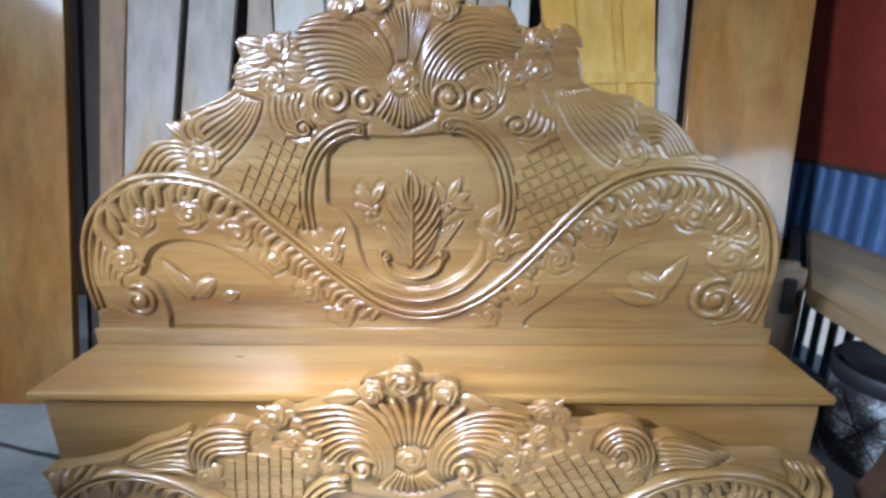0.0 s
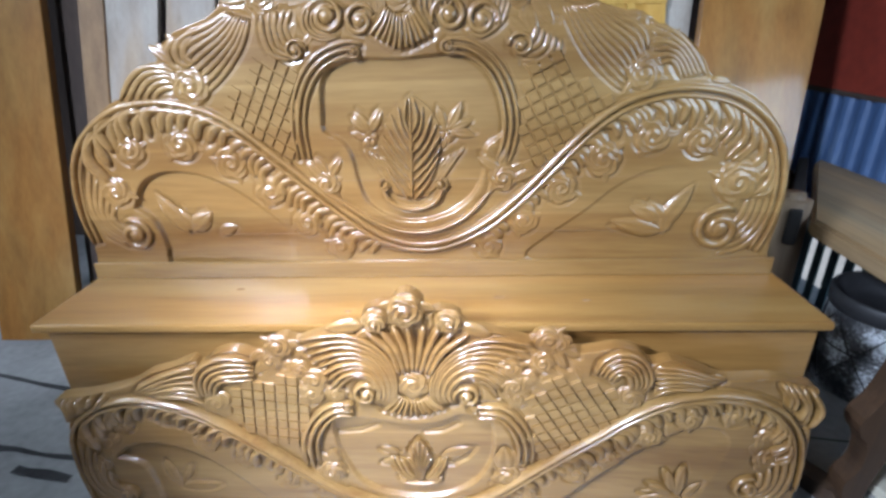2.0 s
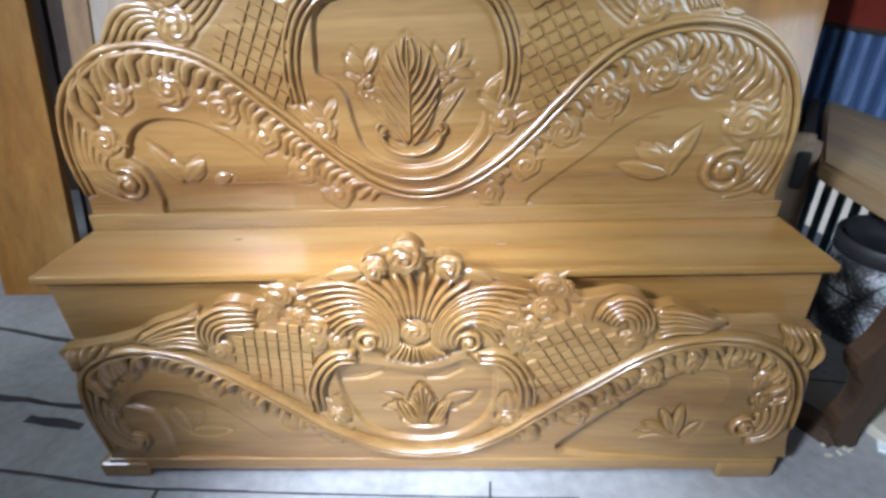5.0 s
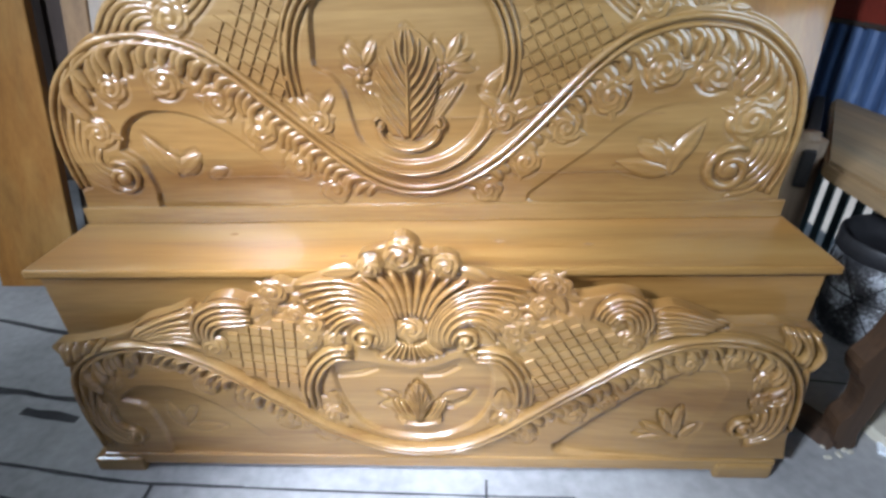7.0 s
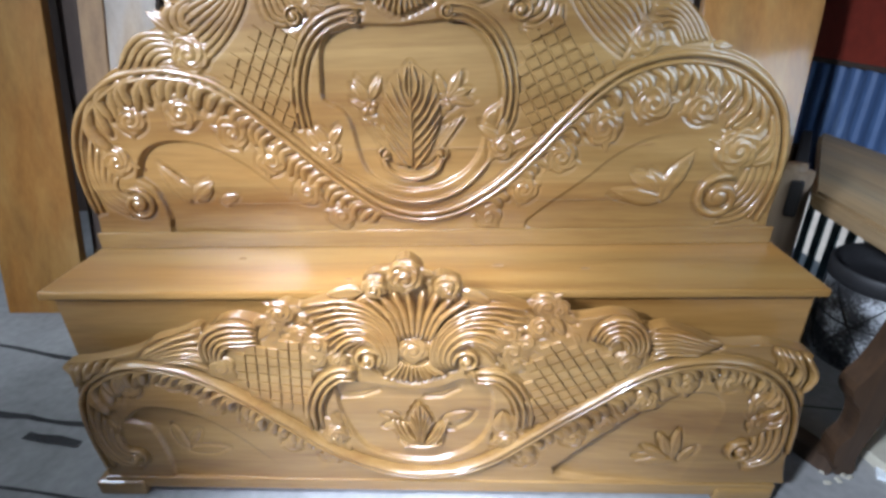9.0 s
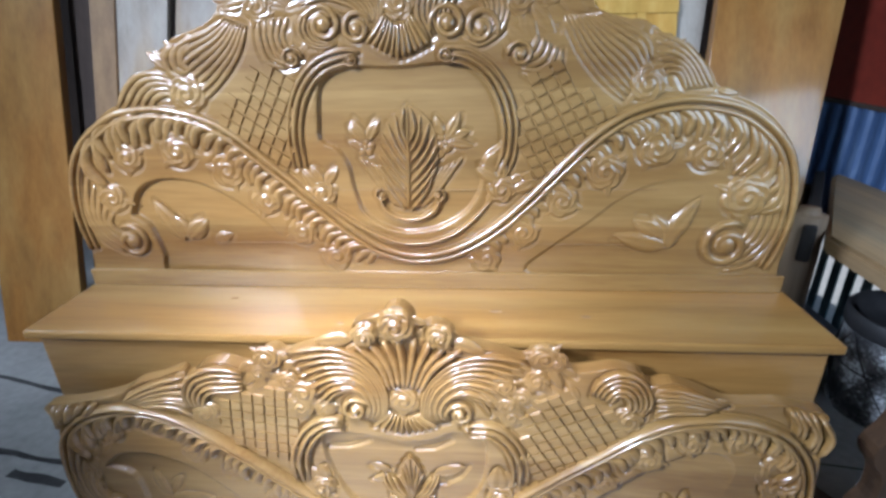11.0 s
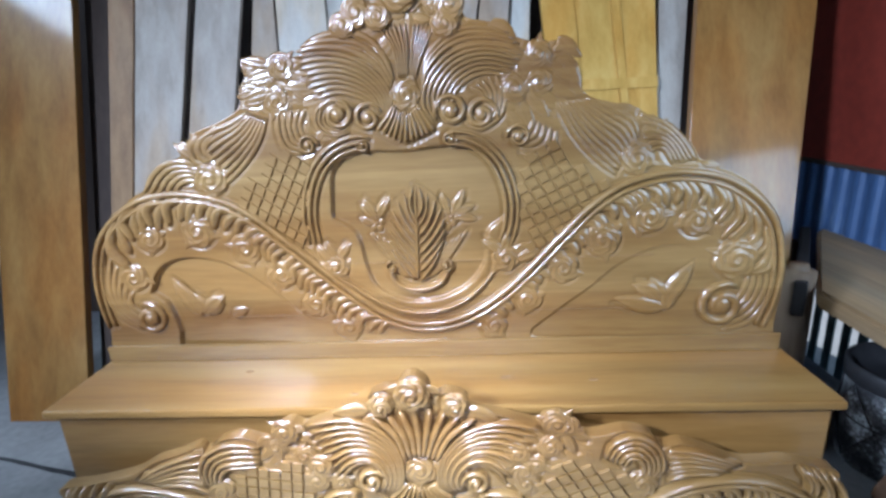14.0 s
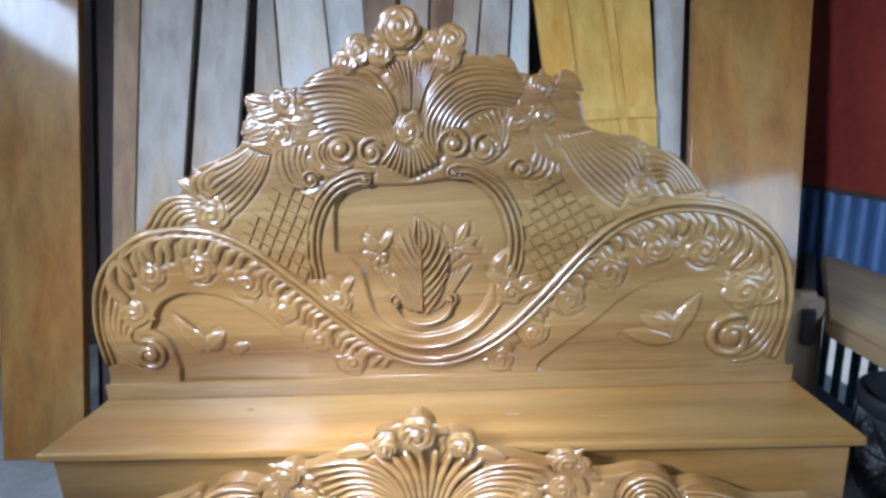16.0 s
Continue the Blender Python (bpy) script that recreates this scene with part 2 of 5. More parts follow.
def carved_ground(outline, y_front, y_back, fields, strokes, depth=0.0028, cell=0.003):
    """A board with a sawn outline whose face is cut back round every stroke and sunk in the fields."""
    ring = np.array(outline, float)
    x = np.arange(ring[:, 0].min() - cell, ring[:, 0].max() + 2 * cell, cell)
    z = np.arange(ring[:, 1].min() - cell, ring[:, 1].max() + 2 * cell, cell)
    xs, zs = np.meshgrid(x, z)
    low = np.zeros(xs.shape)
    for field in fields:
        line = np.array(field[0], float)
        away = distance(xs, zs, np.vstack([line, line[:1]])) * np.where(within_ring(xs, zs, line), 1, -1)
        share = 1.0
        if len(field) > 2:
            run, mine = xs * field[2][0] + zs * field[2][1], line @ np.array(field[2])
            share = np.clip((run - mine.min()) / (mine.max() - mine.min()) * 1.15 - 0.15, 0, 1) ** 0.85
        low += field[1] * share * np.clip(away / 0.006 + 0.5, 0, 1)
    cut = np.zeros(xs.shape)
    for line, half in strokes:
        pad = half.max() + 0.016
        j0, j1 = np.searchsorted(x, (line[:, 0].min() - pad, line[:, 0].max() + pad))
        i0, i1 = np.searchsorted(z, (line[:, 1].min() - pad, line[:, 1].max() + pad))
        if i1 > i0 and j1 > j0:
            r = distance(xs[i0:i1, j0:j1], zs[i0:i1, j0:j1], line, half)
            cut[i0:i1, j0:j1] = np.maximum(cut[i0:i1, j0:j1], depth * np.exp(-((np.maximum(r, -0.004) - 0.002) / 0.0045) ** 2))
    inner = within_ring(xs, zs, ring)
    cells = inner[:-1, :-1] | inner[1:, :-1] | inner[:-1, 1:] | inner[1:, 1:]
    used = np.zeros(xs.shape, bool)
    for di in (0, 1):
        for dj in (0, 1):
            used[di:di + cells.shape[0], dj:dj + cells.shape[1]] |= cells
    ys = y_front + low + cut
    for i, j in zip(*np.nonzero(used & ~inner)):
        best = (9.0, 0.0, 0.0)
        for a, b in zip(ring, np.roll(ring, -1, axis=0)):
            if abs(a[0] - xs[i, j]) < 0.05 and abs(a[1] - zs[i, j]) < 0.05:
                d = b - a
                q = min(max(((xs[i, j] - a[0]) * d[0] + (zs[i, j] - a[1]) * d[1]) / max(d @ d, 1e-12), 0), 1)
                e = a + q * d
                best = min(best, (math.hypot(e[0] - xs[i, j], e[1] - zs[i, j]), e[0], e[1]))
        if best[0] < 1:
            xs[i, j], zs[i, j] = best[1], best[2]
        ys[i, j] = y_front + 0.0015
    number = np.full(xs.shape, -1)
    number[used] = np.arange(used.sum())
    verts = np.stack([xs[used], ys[used], zs[used]], 1).tolist()
    ci, cj = np.nonzero(cells)
    faces = np.stack([number[ci, cj], number[ci, cj + 1], number[ci + 1, cj + 1], number[ci + 1, cj]], 1).tolist()
    fine, n = len(faces), len(verts)
    m = len(ring)
    for y in (y_front + 0.0015, y_back):
        verts += [(px, y, pz) for px, pz in ring]
    turn = 1 if sum(a[0] * b[1] - b[0] * a[1] for a, b in zip(ring, np.roll(ring, -1, axis=0))) > 0 else -1
    for k in range(m):
        q = (n + k, n + (k + 1) % m, n + m + (k + 1) % m, n + m + k)
        faces.append(q[::-turn] if turn > 0 else q)
    faces.append(list(range(n + m, n + 2 * m))[::turn])
    me = bpy.data.meshes.new("panel")
    me.from_pydata(verts, [], faces)
    me.polygons.foreach_set("use_smooth", [True] * fine + [False] * (len(faces) - fine))
    return me


def panel(board, me, material):
    me.materials.append(material)
    ob = new("panel", me)
    ob.parent = board
    ob.matrix_basis = Matrix.Translation(-base_of(board))
    return ob


def closed(pts, n):
    return [tuple(p) for p in resample(pts + pts[:1], n + 1)[:-1]]


# ---- carving: every ornament is laid on a board whose face is at y0 and looks to -y ----
SECTION = [(-0.5, 0.0), (-0.43, 0.62), (-0.22, 0.93), (0.0, 1.0), (0.22, 0.93), (0.43, 0.62), (0.5, 0.0)]


LEAFY = [(-0.5, 0.0), (-0.45, 0.6), (-0.28, 0.95), (0.02, 0.8), (0.35, 0.5), (0.5, 0.0)]
CREST = [(-0.5, 0.0), (-0.3, 0.3), (-0.07, 0.93), (0.07, 0.93), (0.3, 0.3), (0.5, 0.0)]


DEEP = 1.02
STROKES = {"head": [], "foot": []}


def cut_round(y0, pts, half):
    """Notes a carved stroke, so that the ground of its board is cut back round it."""
    STROKES["head" if y0 > -0.15 else "foot"].append((np.array(pts, float), np.array(half, float)))


def bead(bm, pts, w, h, y0, n=14, taper=(0.35, 1.0, 0.35), spl=True, section=SECTION):
    """A rounded ridge along a curve of (x, z) places."""
    p = resample(pts, n) if spl else np.array(pts, float)
    n = len(p)
    d = np.gradient(p, axis=0)
    d /= np.linalg.norm(d, axis=1)[:, None] + 1e-9
    rings = []
    half = []
    for i in range(n):
        s = i / (n - 1)
        k = np.interp(s, (0, 0.12, 0.5, 0.88, 1), (taper[0], 0.3 * taper[0] + 0.7 * taper[1], taper[1], 0.3 * taper[2] + 0.7 * taper[1], taper[2]))
        half.append(0.5 * w * k)
        line = [(p[i, 0] - d[i, 1] * a * w * k, y0 - b * h * k * DEEP, p[i, 1] + d[i, 0] * a * w * k) for a, b in section]
        line = [(line[0][0], y0 + 0.009, line[0][2]), *line, (line[-1][0], y0 + 0.009, line[-1][2])]
        rings.append([bm.verts.new(v) for v in line])
    cut_round(y0, p, half)
    for q, r in zip(rings, rings[1:]):
        for j in range(len(section) + 1):
            bm.faces.new((q[j], q[j + 1], r[j + 1], r[j]))
    bm.faces.new(rings[0])
    bm.faces.new(rings[-1][::-1])


def carve(name, bm, board, label=""):
    bmesh.ops.recalc_face_normals(bm, faces=bm.faces)
    return part(name, bm, VARNISH, board, label, smooth=True)


def rail(board, y0, name, pts, w, h, n=60, taper=(0.5, 1, 0.5), sides=(0.0,)):
    """One or more parallel ridges along a curve."""
    bm = bmesh.new()
    p = resample(pts, n)
    d = np.gradient(p, axis=0)
    d /= np.linalg.norm(d, axis=1)[:, None]
    for k, o in enumerate(sides):
        q = p + np.stack([-d[:, 1], d[:, 0]], 1) * o
        bead(bm, q, w if k == 0 else w * 0.8, h if k == 0 else h * 0.8, y0, taper=taper, spl=False)
    return carve(name, bm, board)


def flutes(board, y0, name, a, b, n, h=0.013, fill=1.05, ends=(0.35, 1.0, 0.3), m=16):
    """A shell of n ridges that blend from the curve a to the curve b."""
    pa, pb = resample(a, m), resample(b, m)
    gap = np.linalg.norm(pb - pa, axis=1).mean() / max(n - 1, 1)
    for k in range(n):
        s = k / max(n - 1, 1)
        bm = bmesh.new()
        bead(bm, pa * (1 - s) + pb * s, gap * fill * 0.94, (0.38 if board is headboard else 1.15) * h * (0.8 + 0.2 * math.sin(3 * k)), y0, m, ends, spl=False)
        carve(name, bm, board)


def fan(board, y0, name, foot, middle, tips, n, h=0.01, wide=0.02, ends=(0.3, 1.0, 0.55)):
    """Blades that rise from one curve, through a second, to their tips on a third."""
    a, b, c = (resample(q, n) for q in (foot, middle, tips))
    for k in range(n):
        bm = bmesh.new()
        bead(bm, [a[k], b[k], c[k]], wide, h * (0.9 + 0.2 * (k % 2)), y0, 14, ends, section=CREST)
        carve(name, bm, board)


def sprinkle(board, y0, poly, n, ang, size, high=0.5):
    """Small leaves that fill the ground of a carved patch."""
    rnd = random.Random(n * 31 + int(ang))
    xs, zs = [p[0] for p in poly], [p[1] for p in poly]
    done = []
    for _ in range(n * 30):
        x, z = rnd.uniform(min(xs), max(xs)), rnd.uniform(min(zs), max(zs))
        if len(done) >= n or not inside(x, z, poly) or any(math.hypot(x - u, z - v) < size * 0.38 for u, v in done):
            continue
        done.append((x, z))
        ln = size * rnd.uniform(0.75, 1.25)
        a = radians(ang + rnd.uniform(-32, 32))
        place("leaf", LEAVES[rnd.randrange(4)], board, Matrix.LocRotScale((x - 0.5 * ln * math.cos(a), y0 + 0.002, z - 0.5 * ln * math.sin(a)), Euler((0, -a, 0)), (ln, ln * high * (0.6 if board is headboard else 1.0), ln * 1.25)))


def comb(board, y0, name, a, b, n, lean=0.06, bulge=0.25, w=0.013, h=0.012):
    """Short curved ridges from points along the curve a down to points along b."""
    pa, pb = resample(a, 101), resample(b, 101)
    pitch = 0.5 * (np.linalg.norm(np.diff(pa, axis=0), axis=1).sum() + np.linalg.norm(np.diff(pb, axis=0), axis=1).sum()) / n
    for k in range(n):
        s = (k + 0.5 + 0.22 * math.sin(5.3 * k)) / n
        p, q = pa[int(100 * s)], pb[int(100 * min(max(s + lean, 0), 1))]
        d = q - p
        q = q - d * (0.1 + 0.1 * math.sin(2.1 * k))
        mid = (p + q) / 2 + np.array((-d[1], d[0])) * bulge * (1.1 + 0.35 * math.sin(3.7 * k))
        bm = bmesh.new()
        bead(bm, [p, mid, q], 0.9 * pitch, (0.8 if board is headboard else 1.1) * h * (0.85 + 0.3 * ((k * 7) % 5) / 5), y0, 12, (0.4, 1.0, 0.4), section=LEAFY)
        carve(name, bm, board)


def volute(board, y0, x, z, r, turns=1.6, start=0.0, hand=1, h=0.014, name="volute"):
    bm = bmesh.new()
    pts = []
    for k in range(26):
        s = k / 25
        a = radians(start) + hand * s * turns * 2 * math.pi
        q = r * (1 - 0.86 * s)
        pts.append((x + q * math.cos(a), z + q * math.sin(a)))
    bead(bm, pts, r * 0.36, h, y0, spl=False, taper=(0.7, 1, 0.9))
    bmesh.ops.create_uvsphere(bm, u_segments=12, v_segments=8, radius=1, matrix=Matrix.LocRotScale((x, y0, z), None, (r * 0.4, h * 1.35, r * 0.4)))
    return carve(name, bm, board)


def rose_mesh(name, petals, turn, hand):
    """A carved rose of radius 1: a coiled bud in a cup of round, overlapping petals."""

    def height(u, a):
        coil = (2.3 * u - hand * (a - turn) / (2 * math.pi)) % 1.0
        lip = 0.5 - 0.5 * math.cos(2 * math.pi * coil**0.7)
        bud = 0.36 * math.sqrt(max(0.0, 1 - (u / 0.66) ** 2)) + 0.12 * lip * min(1.0, 6 * u) if u < 0.66 else 0.0
        leaf = 0.0
        for k, reach in ((0.0, 1.0), (0.5, 0.8)):
            s = (hand * (a - turn) * petals / (2 * math.pi) + k) % 1.0
            edge = reach * (0.86 + 0.14 * math.sin(math.pi * s))
            if u < edge:
                cup = 0.16 + 0.2 * (u / edge) ** 2 - 0.1 * s + (0.08 if k else 0.0)
                leaf = max(leaf, cup * min(1.0, (edge - u) * 9))
        return max(bud, leaf)

    bm = bmesh.new()
    rings, seg = 24, 56
    grid = []
    for i in range(1, rings + 1):
        row = []
        for j in range(seg):
            a, u = 2 * math.pi * j / seg, i / rings
            row.append(bm.verts.new((u * math.cos(a), -height(u, a), u * math.sin(a))))
        grid.append(row)
    mid = bm.verts.new((0, -0.46, 0))
    for j in range(seg):
        k = (j + 1) % seg
        bm.faces.new((mid, grid[0][j], grid[0][k]))
        for a, b in zip(grid, grid[1:]):
            bm.faces.new((a[j], b[j], b[k], a[k]))
    bmesh.ops.recalc_face_normals(bm, faces=bm.faces)
    if sum(f.normal.y for f in bm.faces) > 0:
        bmesh.ops.reverse_faces(bm, faces=bm.faces)
    for f in bm.faces:
        f.smooth = True
    me = bpy.data.meshes.new(name)
    bm.to_mesh(me)
    bm.free()
    me.materials.append(VARNISH)
    return me


ROSES = [rose_mesh("rose", 5, 0.3, 1), rose_mesh("rose", 6, 0.9, -1), rose_mesh("rose", 4, 1.7, 1)]


def flower_mesh(name):
    """An open flower of radius 1: five petals round a button."""
    bm = bmesh.new()
    for k in range(5):
        a = 2 * math.pi * k / 5 + 0.3
        bmesh.ops.create_uvsphere(bm, u_segments=12, v_segments=8, radius=1, matrix=Matrix.LocRotScale(
            (0.6 * math.cos(a), -0.1, 0.6 * math.sin(a)), Euler((0, -a, 0)), (0.5, 0.24, 0.42)))
    bmesh.ops.create_uvsphere(bm, u_segments=12, v_segments=8, radius=1, matrix=Matrix.LocRotScale((0, -0.2, 0), None, (0.27, 0.26, 0.27)))
    for f in bm.faces:
        f.smooth = True
    me = bpy.data.meshes.new(name)
    bm.to_mesh(me)
    bm.free()
    me.materials.append(VARNISH)
    return me


def leaf_mesh(name, wide, bend, veins):
    """A carved leaf of length 1 along x, with a midrib groove and veins."""
    bm = bmesh.new()
    nu, nv = 17, 11
    g = []
    for i in range(nu):
        u = i / (nu - 1)
        half = wide * (math.sin(math.pi * u**0.75) ** 0.8 if 0 < u < 1 else 0.0) + 0.012
        row = []
        for j in range(nv):
            v = 2 * j / (nv - 1) - 1
            vein = 0.25 * math.sin(2 * math.pi * veins * (u - 0.28 * abs(v)))
            hgt = (0.2 * (1 - v * v) ** 0.6 + 0.05 * abs(v) * vein - 0.07 * math.exp(-(v * 5) ** 2)) * (0.35 + 0.65 * math.sin(math.pi * min(u + 0.12, 1)) ** 0.5)
            row.append(bm.verts.new((u, -max(hgt, 0) if abs(v) < 1 else 0.0, v * half * (1 + 0.12 * vein) + bend * u * u)))
        g.append(row)
    for i in range(nu - 1):
        for j in range(nv - 1):
            bm.faces.new((g[i][j], g[i][j + 1], g[i + 1][j + 1], g[i + 1][j]))
    bmesh.ops.recalc_face_normals(bm, faces=bm.faces)
    for f in bm.faces:
        f.smooth = True
    if sum(f.normal.y for f in bm.faces) > 0:
        bmesh.ops.reverse_faces(bm, faces=bm.faces)
    me = bpy.data.meshes.new(name)
    bm.to_mesh(me)
    bm.free()
    me.materials.append(VARNISH)
    return me


FLOWER = flower_mesh("flower")
LEAVES = [leaf_mesh("leaf", 0.2, 0.0, 5), leaf_mesh("leaf", 0.2, 0.14, 5), leaf_mesh("leaf", 0.2, -0.14, 5), leaf_mesh("leaf", 0.24, 0.05, 6)]


def place(name, me, board, m):
    ob = new(name, me)
    ob.parent = board
    ob.matrix_basis = Matrix.Translation(-base_of(board)) @ m
    return ob


def roses(board, y0, spots, high=0.6, sort=None, leafy=True):
    for k, (x, z, r) in enumerate(spots):
        r *= 1.2
        me = sort or ROSES[k % 3]
        for a in ((0.4, 2.5, 4.6) if sort is None and leafy else ()):
            a += 1.3 * k
            ln = 1.4 * r
            place("leaf", LEAVES[k % 4], board, Matrix.LocRotScale((x, y0 + 0.002, z), Euler((0, -a, 0)), (ln, ln * 0.55, ln * 1.0)))
        cut_round(y0, [(x, z), (x + 0.001, z)], [0.93 * r, 0.93 * r])
        place("flower" if me is FLOWER else "rose", me, board, Matrix.LocRotScale((x, y0 + 0.002, z), Euler((0, 1.7 * k, 0)), (r, r * (high if board is headboard else 1.35 * high), r)))


def leaves(board, y0, rows, high=0.55, wide=1.1):
    """Rows of two ends (foot, then tip) in one list of places; the kind of leaf goes round."""
    for k in range(0, len(rows) - 1, 2):
        (x0, z0), (x1, z1) = rows[k], rows[k + 1]
        ln = math.hypot(x1 - x0, z1 - z0)
        tall = min(ln, 0.085) * wide * 0.14
        cut_round(y0, [(x0 + (x1 - x0) * q, z0 + (z1 - z0) * q) for q in (0.0, 0.2, 0.45, 0.75, 1.0)], [0.1 * tall, 0.8 * tall, tall, 0.75 * tall, 0.05 * tall])
        place("leaf", LEAVES[(k // 2) % 4], board, Matrix.LocRotScale((x0, y0 + 0.002, z0), Euler((0, -math.atan2(z1 - z0, x1 - x0), 0)), (ln, min(ln, 0.075) * high, min(ln, 0.085) * wide)))


def inside(x, z, poly):
    hit = False
    for (x0, z0), (x1, z1) in zip(poly, poly[1:] + poly[:1]):
        if (z0 > z) != (z1 > z) and x < (x1 - x0) * (z - z0) / (z1 - z0) + x0:
            hit = not hit
    return hit


def lattice(board, y0, poly, d1, d2, step, h=0.006, foot=0.9, top=0.62):
    """Raised lozenges between the crossing grooves of a carved trellis."""
    bm = bmesh.new()
    u = np.array((math.cos(radians(d1)), math.sin(radians(d1))))
    v = np.array((math.cos(radians(d2)), math.sin(radians(d2))))
    low, up = [], []
    for a, b in ((-0.5, -0.5), (0.5, -0.5), (0.5, 0.5), (-0.5, 0.5)):
        q, r = (u * a + v * b) * step * foot, (u * a + v * b) * step * top
        low.append(bm.verts.new((q[0], 0.001, q[1])))
        up.append(bm.verts.new((r[0], -h, r[1])))
    bm.faces.new(up)
    for k in range(4):
        bm.faces.new((low[k - 1], low[k], up[k], up[k - 1]))
    bmesh.ops.recalc_face_normals(bm, faces=bm.faces)
    me = bpy.data.meshes.new("lozenge")
    bm.to_mesh(me)
    bm.free()
    if me.polygons[0].normal.y > 0:
        me.flip_normals()
    me.materials.append(VARNISH)
    c = np.mean(np.array(poly), 0)
    for i in range(-14, 15):
        for j in range(-14, 15):
            o = c + (i * u + j * v) * step
            if inside(*o, poly):
                place("lozenge", me, board, Matrix.Translation((o[0], y0, o[1])))


# ---- the room ----
structure("floor", (-3.0, -2.5, -0.1), (1.79, 1.9, 0.0), CONCRETE, "worn grey concrete workshop floor with dark joints", "floor")
structure("wall_back", (-3.0, 1.9, 0.0), (1.98, 2.0, 3.2), DARKWALL, "dark plank wall behind the leaning boards", "wall")
structure("wall_left_far", (-3.1, -0.95, 0.0), (-3.0, 1.9, 2.75), PLASTER, "old plaster wall with an open gap under the roof", "wall")
# closing walls out of view; their openings are added to suit the lamps
structure("wall_left_near", (-3.1, -2.5, 0.0), (-3.0, -2.15, 2.75), PLASTER, "old plaster closing wall beside an added, unseen opening", "wall")
structure("wall_left_top", (-3.1, -2.15, 2.25), (-3.0, -0.95, 2.75), PLASTER, "old plaster closing wall over an added, unseen opening", "wall")
structure("wall_front_left", (-3.0, -2.5, 0.0), (-2.05, -2.4, 3.2), PLASTER, "old plaster closing wall beside a high added opening", "wall")
structure("wall_front_top", (-2.05, -2.5, 2.95), (1.65, -2.4, 3.2), PLASTER, "old plaster closing wall over a high added opening", "wall")
structure("wall_front_low_left", (-2.05, -2.5, 0.0), (-0.37, -2.4, 2.06), PLASTER, "old plaster closing wall under a high added opening", "wall")
structure("wall_front_low_right", (0.5, -2.5, 0.0), (1.65, -2.4, 2.06), PLASTER, "old plaster closing wall beside an added, unseen opening", "wall")
# unseen block, added to keep the lamps off the footboard's left end
structure("shade_block", (-1.78, -1.68, 0.0), (-1.30, -1.6, 1.87), PLASTER, "unseen plaster block added to shade the lower left of the bed", "wall")
structure("wall_front_right", (1.65, -2.5, 0.0), (1.98, -2.4, 3.2), PLASTER, "old plaster closing wall beside a high added opening", "wall")
structure("ceiling_back", (-3.1, -0.9, 3.2), (2.0, 2.0, 3.25), TIN, "grey tin roof sheet", "ceiling")
structure("ceiling_front", (-3.1, -2.5, 3.2), (2.0, -1.8, 3.25), TIN, "grey tin roof sheet", "ceiling")
# roof opening added for the overhead lamp, no skylight known
structure("ceiling_left", (-3.1, -1.8, 3.2), (-1.25, -0.9, 3.25), TIN, "grey tin roof sheet beside an added, unseen roof opening", "ceiling")
structure("ceiling_right", (0.25, -1.8, 3.2), (2.0, -0.9, 3.25), TIN, "grey tin roof sheet beside an added, unseen roof opening", "ceiling")
structure("wall_right_red_far", (1.9, 0.35, 0.94), (1.98, 1.9, 3.2), RED, "dull red painted upper wall", "wall")
structure("wall_right_red_near", (1.9, -2.4, 0.94), (1.98, -1.45, 3.2), RED, "dull red painted upper wall", "wall")
structure("wall_right_red_top", (1.9, -1.45, 1.75), (1.98, 0.35, 3.2), RED, "dull red painted wall over a window", "wall")
structure("ground", (-40, -60, -0.4), (60, 40, -0.12), PLASTER, "pale dusty yard ground outside the workshop", "ground")


def corrugated(name, y0, y1, z0, z1, x, pitch, deep, material, label):
    """A sheet of ribbed tin standing along y, with a back to it."""
    bm = bmesh.new()
    n = int((y1 - y0) / pitch * 8)
    cols = []
    for i in range(n + 1):
        y = y0 + (y1 - y0) * i / n
        w = deep * (0.5 + 0.5 * math.tanh(2.5 * math.sin(2 * math.pi * (y - y0) / pitch)))
        cols.append([bm.verts.new((x - w, y, z0)), bm.verts.new((x - w, y, z1)), bm.verts.new((x + 0.05, y, z1)), bm.verts.new((x + 0.05, y, z0))])
    for a, b in zip(cols, cols[1:]):
        for k in range(4):
            bm.faces.new((a[k], b[k], b[k - 3], a[k - 3]))
    bmesh.ops.recalc_face_normals(bm, faces=bm.faces)
    return tagged(part(name, bm, material), label, "wall", "", "structure")


corrugated("wall_right_blue", -2.4, 1.9, 0.3, 0.932, 1.905, 0.105, 0.02, BLUE, "scuffed blue corrugated tin lower wall")
structure("trim_red", (1.885, 0.35, 0.925), (1.9, 1.9, 0.945), DARKWALL, "dark strip under the red wall", "trim")
fence = thing("slatted_vent", (1.93, 0.6, 0), "dark teal slats with daylight between them at the wall foot", "vent", "", "structure")
for k in range(22):
    y = -0.746 + k * 0.105
    box_part("slat", (1.93, y - 0.027, -0.12), (1.937, y + 0.027, 0.3), SLAT, fence, "", 0.001)


